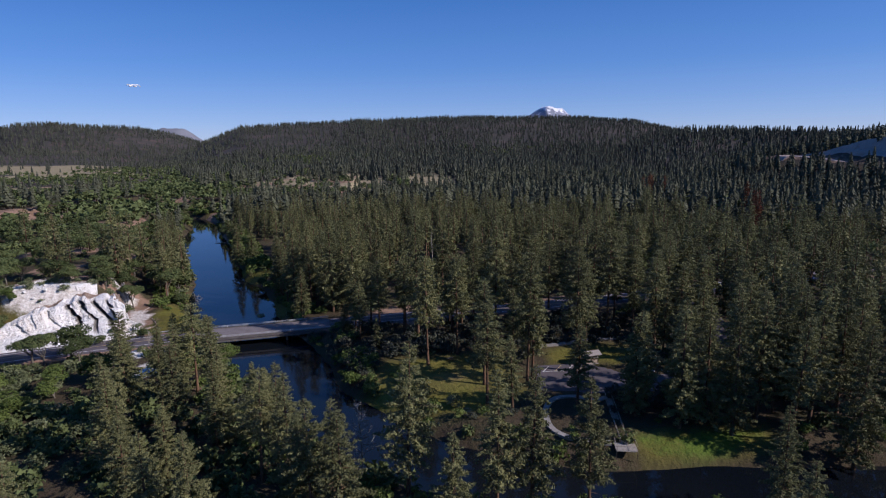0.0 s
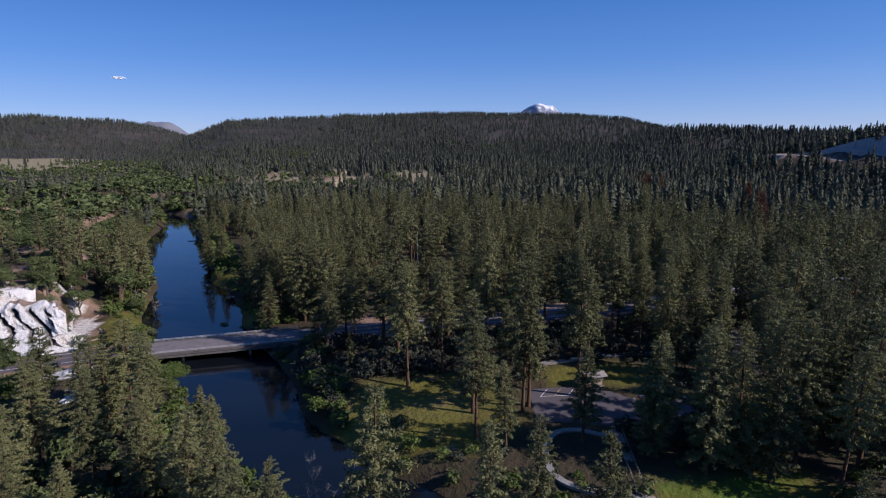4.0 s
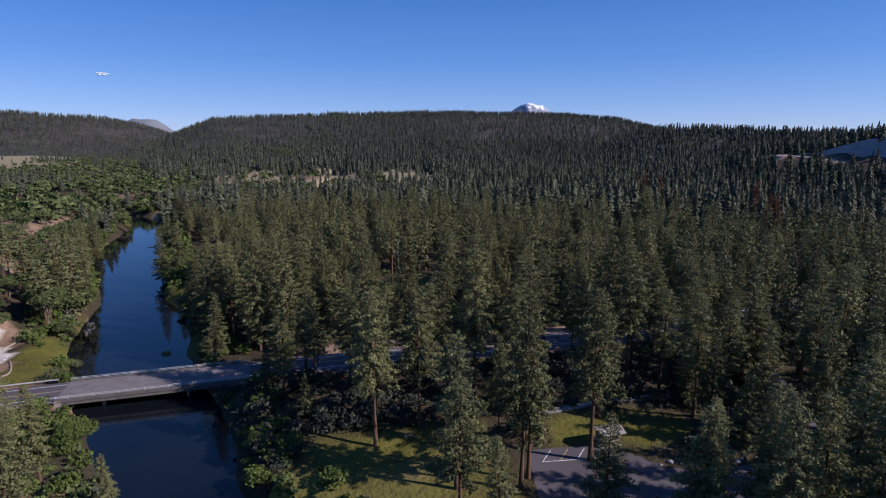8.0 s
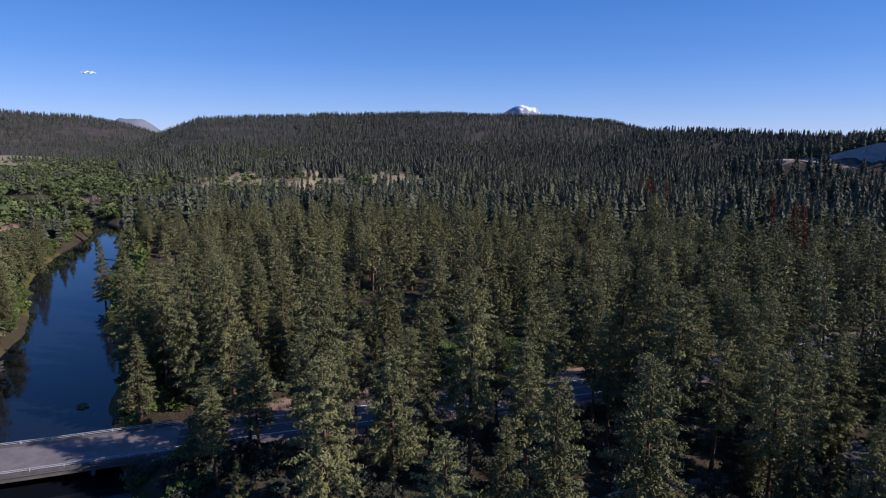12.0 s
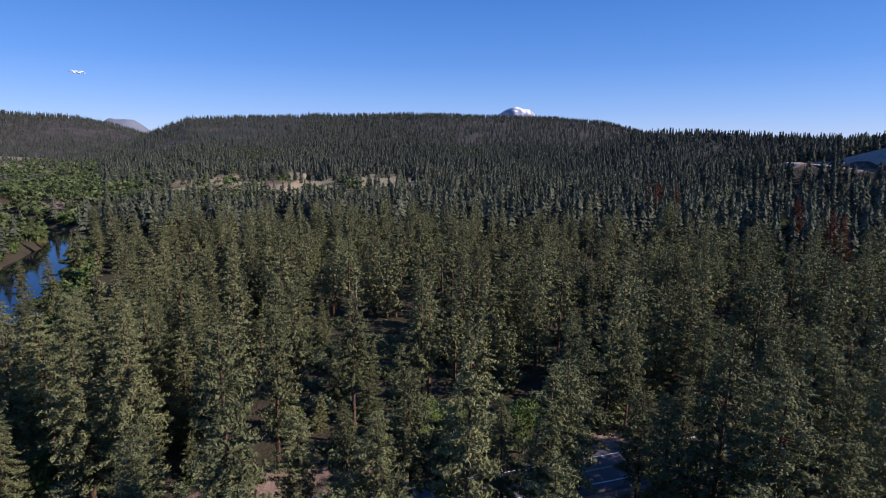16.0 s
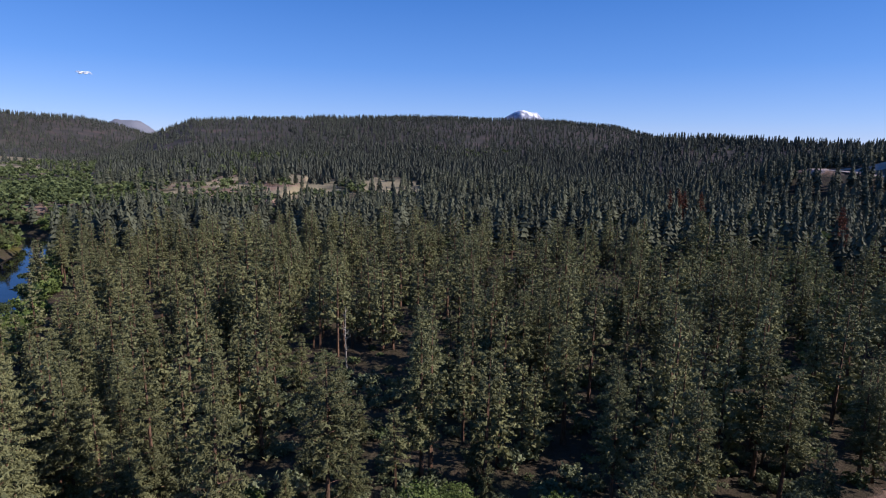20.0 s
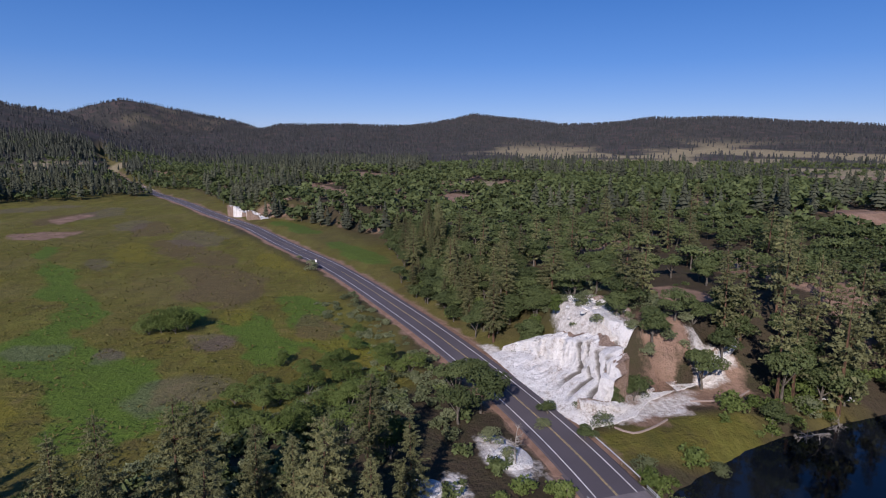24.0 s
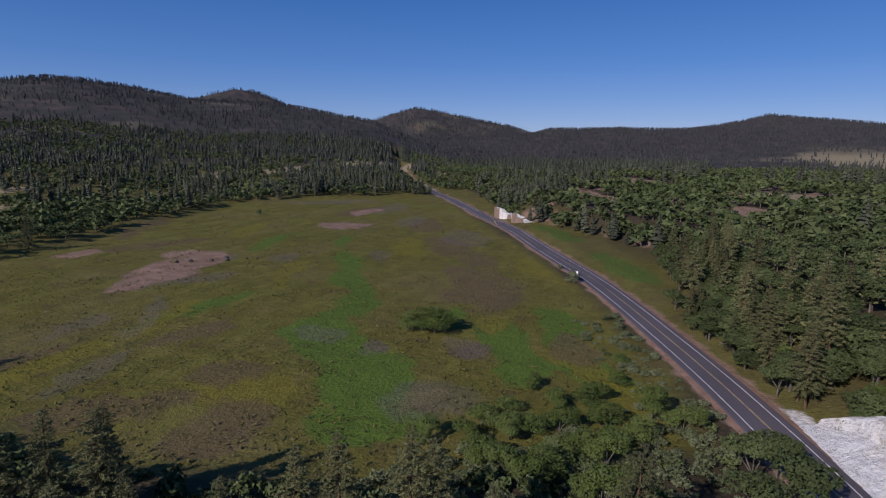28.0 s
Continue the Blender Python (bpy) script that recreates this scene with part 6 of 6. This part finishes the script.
footpath([(22, 280), (30, 281), (42, 283), (56, 283.5), (70, 284)], 1.8, M["concrete"], "pale straight path behind the notice shelter")

# notice shelter
kiosk = thing("notice_shelter", pose(33, 267, ground_z(33, 267), 0, 0, 8), "small timber notice shelter with a pale shingled roof", "shelter")
for px in (-1.5, 1.5):
    for py in (-0.9, 0.9):
        bm = bmesh.new()
        box(bm, (0.18, 0.18, 2.5), (px, py, 1.25), 0, 0.02)
        part("post", bm, M["timber"], kiosk)
bm = bmesh.new()
box(bm, (3.6, 2.4, 0.16), (0, 0, 0.08), 0, 0.02)
part("slab", bm, M["concrete"], kiosk)
for k, px in enumerate((-0.72, 0.72)):
    bm = bmesh.new()
    box(bm, (1.36, 0.10, 1.3), (px, 0.85, 1.45), 0, 0.015)
    board = part("notice_board", bm, M["timber"], kiosk)
    bm = bmesh.new()
    box(bm, (1.15, 0.02, 1.05), (px, 0.785, 1.47))
    part("notice", bm, M["panel"], board)
    for r in range(5):
        bm = bmesh.new()
        box(bm, (0.8 - 0.12 * (r % 3), 0.008, 0.05), (px - 0.05 * (r % 3), 0.77, 1.85 - 0.17 * r))
        part("bar", bm, M["asphalt"], board)
for side in (-1, 1):
    bm = bmesh.new()
    box(bm, (4.4, 1.75, 0.10), (0, side * 0.78, 2.86), 0, 0.015, (-side * 24, 0))
    slope = part("roof", bm, M["shingle"], kiosk)
    for r in range(5):
        bm = bmesh.new()
        box(bm, (4.44, 0.36, 0.035), (0, side * (0.16 + 0.31 * r), 3.19 - 0.138 * r), 0, 0, (-side * 22, 0))
        part("shingle_course", bm, M["shingle"], slope)
bm = bmesh.new()
box(bm, (4.45, 0.22, 0.08), (0, 0, 3.25))
part("ridge_cap", bm, M["timber"], kiosk)

for px, py, wx, wy in ((0, -0.92, 3.1, 0.08), (-1.55, 0, 0.08, 1.8), (1.55, 0, 0.08, 1.8)):
    bm = bmesh.new()
    box(bm, (wx, wy, 1.25), (px, py, 0.8), 0, 0.01)
    part("wall_panel", bm, M["tan"], kiosk)
for h in (1.75, 2.1):
    bm = bmesh.new()
    box(bm, (3.2, 0.1, 0.12), (0, -0.95, h), 0, 0.01)
    part("cross_rail", bm, M["panel"], kiosk)
kiosk.scale = (1.25, 1.25, 1.1)

# bin and boulders by the car park
bin_thing = thing("litter_bin", pose(30.6, 267.5, ground_z(30.6, 267.5)), "dark steel litter bin beside the notice shelter", "bin")
bm = bmesh.new()
tube(bm, (0, 0, 0), (0, 0, 1.0), 0.36, 0.38, 14)
part("body", bm, M["timber"], bin_thing)
bm = bmesh.new()
bmesh.ops.create_uvsphere(bm, u_segments=14, v_segments=8, radius=0.4, matrix=pose(0, 0, 1.0) @ Matrix.Diagonal((1, 1, 0.5, 1)))
part("lid", bm, M["steel"], bin_thing)


def boulder(x, y, size, seed, label="pale rounded boulder edging the car park", stone="boulder"):
    r = np.random.default_rng(seed)
    bm = bmesh.new()
    bmesh.ops.create_icosphere(bm, subdivisions=2, radius=size)
    off = r.uniform(0, 50, 3)
    for v in bm.verts:
        v.co *= 1 + 0.28 * noise.noise(v.co * (1.3 / size) + Vector(off))
        v.co.z = max(v.co.z * 0.7, -size * 0.35)
    me = bpy.data.meshes.new("boulder")
    bm.to_mesh(me)
    bm.free()
    me.materials.append(M[stone])
    ob = tagged(new("boulder", me), label, "boulder", "boulders")
    ob.matrix_world = pose(x, y, ground_z(x, y) + size * 0.28, 0, 0, r.uniform(0, 360))


for k in range(11):
    boulder(39.5 + 2.0 * k + 0.4 * math.sin(k * 3), 258.6 - 0.12 * k + 0.5 * math.sin(k * 1.7), 0.42 + 0.12 * math.sin(k * 2.1), 300 + k)
# boulder shapes standing in for dark shrubs on the mound
for k, (x, y) in enumerate([(-238, 68), (-242, 74), (-249, 80), (-233, 60), (-229, 55), (-252, 84), (-246, 70)]):
    boulder(x, y, 1.1 + 0.35 * math.sin(k * 2.3), 330 + k, "dark low lump standing in for a shrub on the bare meadow mound", "shrub_dark")
for k, (x, y) in enumerate([(-118, 366), (-113, 372), (-120, 372), (-110, 346), (-124, 311), (-140, 303)]):
    boulder(x, y, 0.8 + 0.3 * math.sin(k * 1.9), 350 + k, "pale rock lying on the pond bank")

r = np.random.default_rng(41)
for k in range(14):
    boulder(-142 + r.normal(0, 7), 321 + r.normal(0, 3), r.uniform(0.35, 1.0), 370 + k, "broken white rock above the cliff", "chalk")
# picnic table
table = thing("picnic_table", pose(-5, 275, ground_z(-5, 275), 0, 0, 20), "weathered wooden picnic table with benches on the grass", "picnic table")
for k in range(5):
    bm = bmesh.new()
    box(bm, (1.9, 0.14, 0.045), (0, -0.32 + 0.16 * k, 0.75), 0, 0.006)
    part("tabletop_plank", bm, M["timber"], table)
for side in (-0.72, 0.72):
    bm = bmesh.new()
    box(bm, (1.9, 0.26, 0.045), (0, side, 0.45), 0, 0.006)
    part("bench", bm, M["timber"], table)
    bm = bmesh.new()
    box(bm, (0.09, 1.55, 0.09), (side, 0, 0.40))
    part("crossbar", bm, M["timber"], table)
    for lean in (-1, 1):
        bm = bmesh.new()
        tube(bm, (side, lean * 0.55, 0), (side, lean * 0.18, 0.73), 0.05, 0.05, 6)
        part("leg", bm, M["timber"], table)

# fishing pier: gangway and float
pier = thing("fishing_pier", pose(28.5, 241, 1.6), "narrow grey gangway leading down to a small fishing float", "pier")
a, b = Vector((1.5, 5, 0.85)), Vector((-5, -16.5, -0.9))
run = b - a
side_v = Vector((-run.y, run.x, 0)).normalized()
for k in range(28):
    c = a + run * ((k + 0.5) / 28)
    bm = bmesh.new()
    box(bm, (1.5, 0.68, 0.06), c, math.degrees(math.atan2(run.y, run.x)) - 90)
    part("plank", bm, M["concrete"], pier)
for s in (-0.78, 0.78):
    for h in (0.0, 0.5, 1.0):
        bm = bmesh.new()
        tube(bm, a + side_v * s + Vector((0, 0, h)), b + side_v * s + Vector((0, 0, h)), 0.05, 0.05, 6)
        part("rail", bm, M["steel"], pier)
    for k in range(9):
        c = a + run * (k / 8) + side_v * s
        bm = bmesh.new()
        tube(bm, c, c + Vector((0, 0, 1.02)), 0.04, 0.04, 6)
        part("post", bm, M["steel"], pier)
bm = bmesh.new()
box(bm, (5.0, 3.0, 0.45), b + Vector((0.5, -1.8, -0.2)), 12, 0.03)
part("float", bm, M["concrete"], pier)
for s in (-1.2, 1.2):
    c = a + run * 0.45 + side_v * s * 0.5
    bm = bmesh.new()
    tube(bm, c, c + Vector((0, 0, -2.6)), 0.1, 0.1, 8)
    part("pile", bm, M["timber"], pier)


# ---- road signs ----
def sign(x, y, h, size, material, label, turn):
    top = thing("road_sign", pose(x, y, ground_z(x, y) - 0.1, 0, 0, turn), label, "road sign", "road signs")
    bm = bmesh.new()
    box(bm, (0.1, 0.1, h), (0, 0.06, h / 2))
    part("post", bm, M["timber"], top)
    bm = bmesh.new()
    box(bm, (size, 0.03, size), (0, -0.01, h - size * 0.35), 0, 0.0, (0, 45 if material is M["yellow_sign"] else 0))
    part("plate", bm, material, top)


sign(-273, 239.5, 2.6, 1.1, M["white_sign"], "small white road sign on a post at the verge", 65)
sign(-424, 163, 2.6, 1.0, M["yellow_sign"], "yellow diamond road sign at the meadow edge", 65)

# ---- dead wood ----
def bare_tree(name, x, y, height, label, seed, limbs, reach, lean=0.0):
    r = np.random.default_rng(seed)
    top = thing(name, pose(x, y, ground_z(x, y) - 0.2, lean, 0, r.uniform(0, 360)), label, "dead tree")
    s = np.linspace(0, 1, 7)
    path = np.stack([0.5 * np.sin(s * 3) * 0.5, 0.3 * np.sin(s * 4), s * height], 1)
    v, f = taper(r, path, 0.012 * height * (1 - s) ** 0.8 + 0.03, 8)
    part("trunk", mesh_of("trunk", v, f, M["dead_wood"], smooth=True), None, top)
    for _ in range(limbs):
        t = r.uniform(0.25, 0.98)
        base = np.array([np.interp(t, s, path[:, k]) for k in range(3)])
        az, L = r.uniform(0, 6.28), reach * (1.1 - t) * r.uniform(0.6, 1.2) + 0.5
        dirn = np.array([math.cos(az), math.sin(az), r.uniform(0.15, 0.6)])
        tip = base + dirn * L
        mid = base + dirn * L * 0.5 + r.normal(0, 0.15, 3)
        pieces = [taper(r, [base, mid, tip], [0.07 + 0.06 * (1 - t), 0.05, 0.015], 5)]
        for q in range(3):
            k = r.uniform(0.35, 0.9)
            p0 = base + (tip - base) * k
            pieces.append(taper(r, [p0, p0 + r.normal(0, 0.35, 3) * L * 0.3 + [0, 0, 0.3], p0 + r.normal(0, 0.5, 3) * L * 0.4 + [0, 0, 0.7]], [0.035, 0.025, 0.01], 3))
        v, f = joined(pieces)
        part("limb", mesh_of("limb", v, f, M["dead_wood"], smooth=True), None, top)
    return top


bare_tree("dead_tree", -28, 214.5, 16.5, "bleached leafless dead tree with many fine branches", 5, 46, 5.0)
bare_tree("dead_tree", 1.3, 402, 17, "bare pale standing dead trunk among the pines", 6, 9, 1.6)
bare_tree("dead_tree", -93, 292, 8, "grey leafless sapling beside the road", 7, 14, 2.0)
fallen = bare_tree("fallen_tree", -108, 364, 13, "fallen grey dead tree on the pond bank", 8, 16, 2.5)
fallen.matrix_world = pose(-101.5, 360, 0.6, 78, 0, 22)
fallen = bare_tree("fallen_tree", -110, 372, 10, "fallen grey dead tree on the pond bank", 9, 12, 2.0)
fallen.matrix_world = pose(-105, 366, 0.6, 76, 0, 35)
log = bare_tree("floating_log", -126, 509, 15, "dark waterlogged log floating across the pond", 10, 3, 1.0)
log.matrix_world = pose(-136, 512, 0.05, 90, 0, 75)

# ---- cloud ----
bm = bmesh.new()
r = np.random.default_rng(3)
for k in range(9):
    t = k / 8 * 2 - 1
    m = pose(-1700 + 34 * t, 4330 + 20 * t, 497 + 6 * math.sin(k * 2.2)) @ Matrix.Diagonal((7 + 6 * (1 - t * t), 12, 2 + 6 * (1 - t * t) * r.random(), 1))
    bmesh.ops.create_icosphere(bm, subdivisions=2, radius=1, matrix=m)
me = bpy.data.meshes.new("cloud")
bm.to_mesh(me)
bm.free()
me.materials.append(M["cloud"])
tagged(new("cloud", me), "single small white cloud low in the blue sky", "cloud", kind="structure")
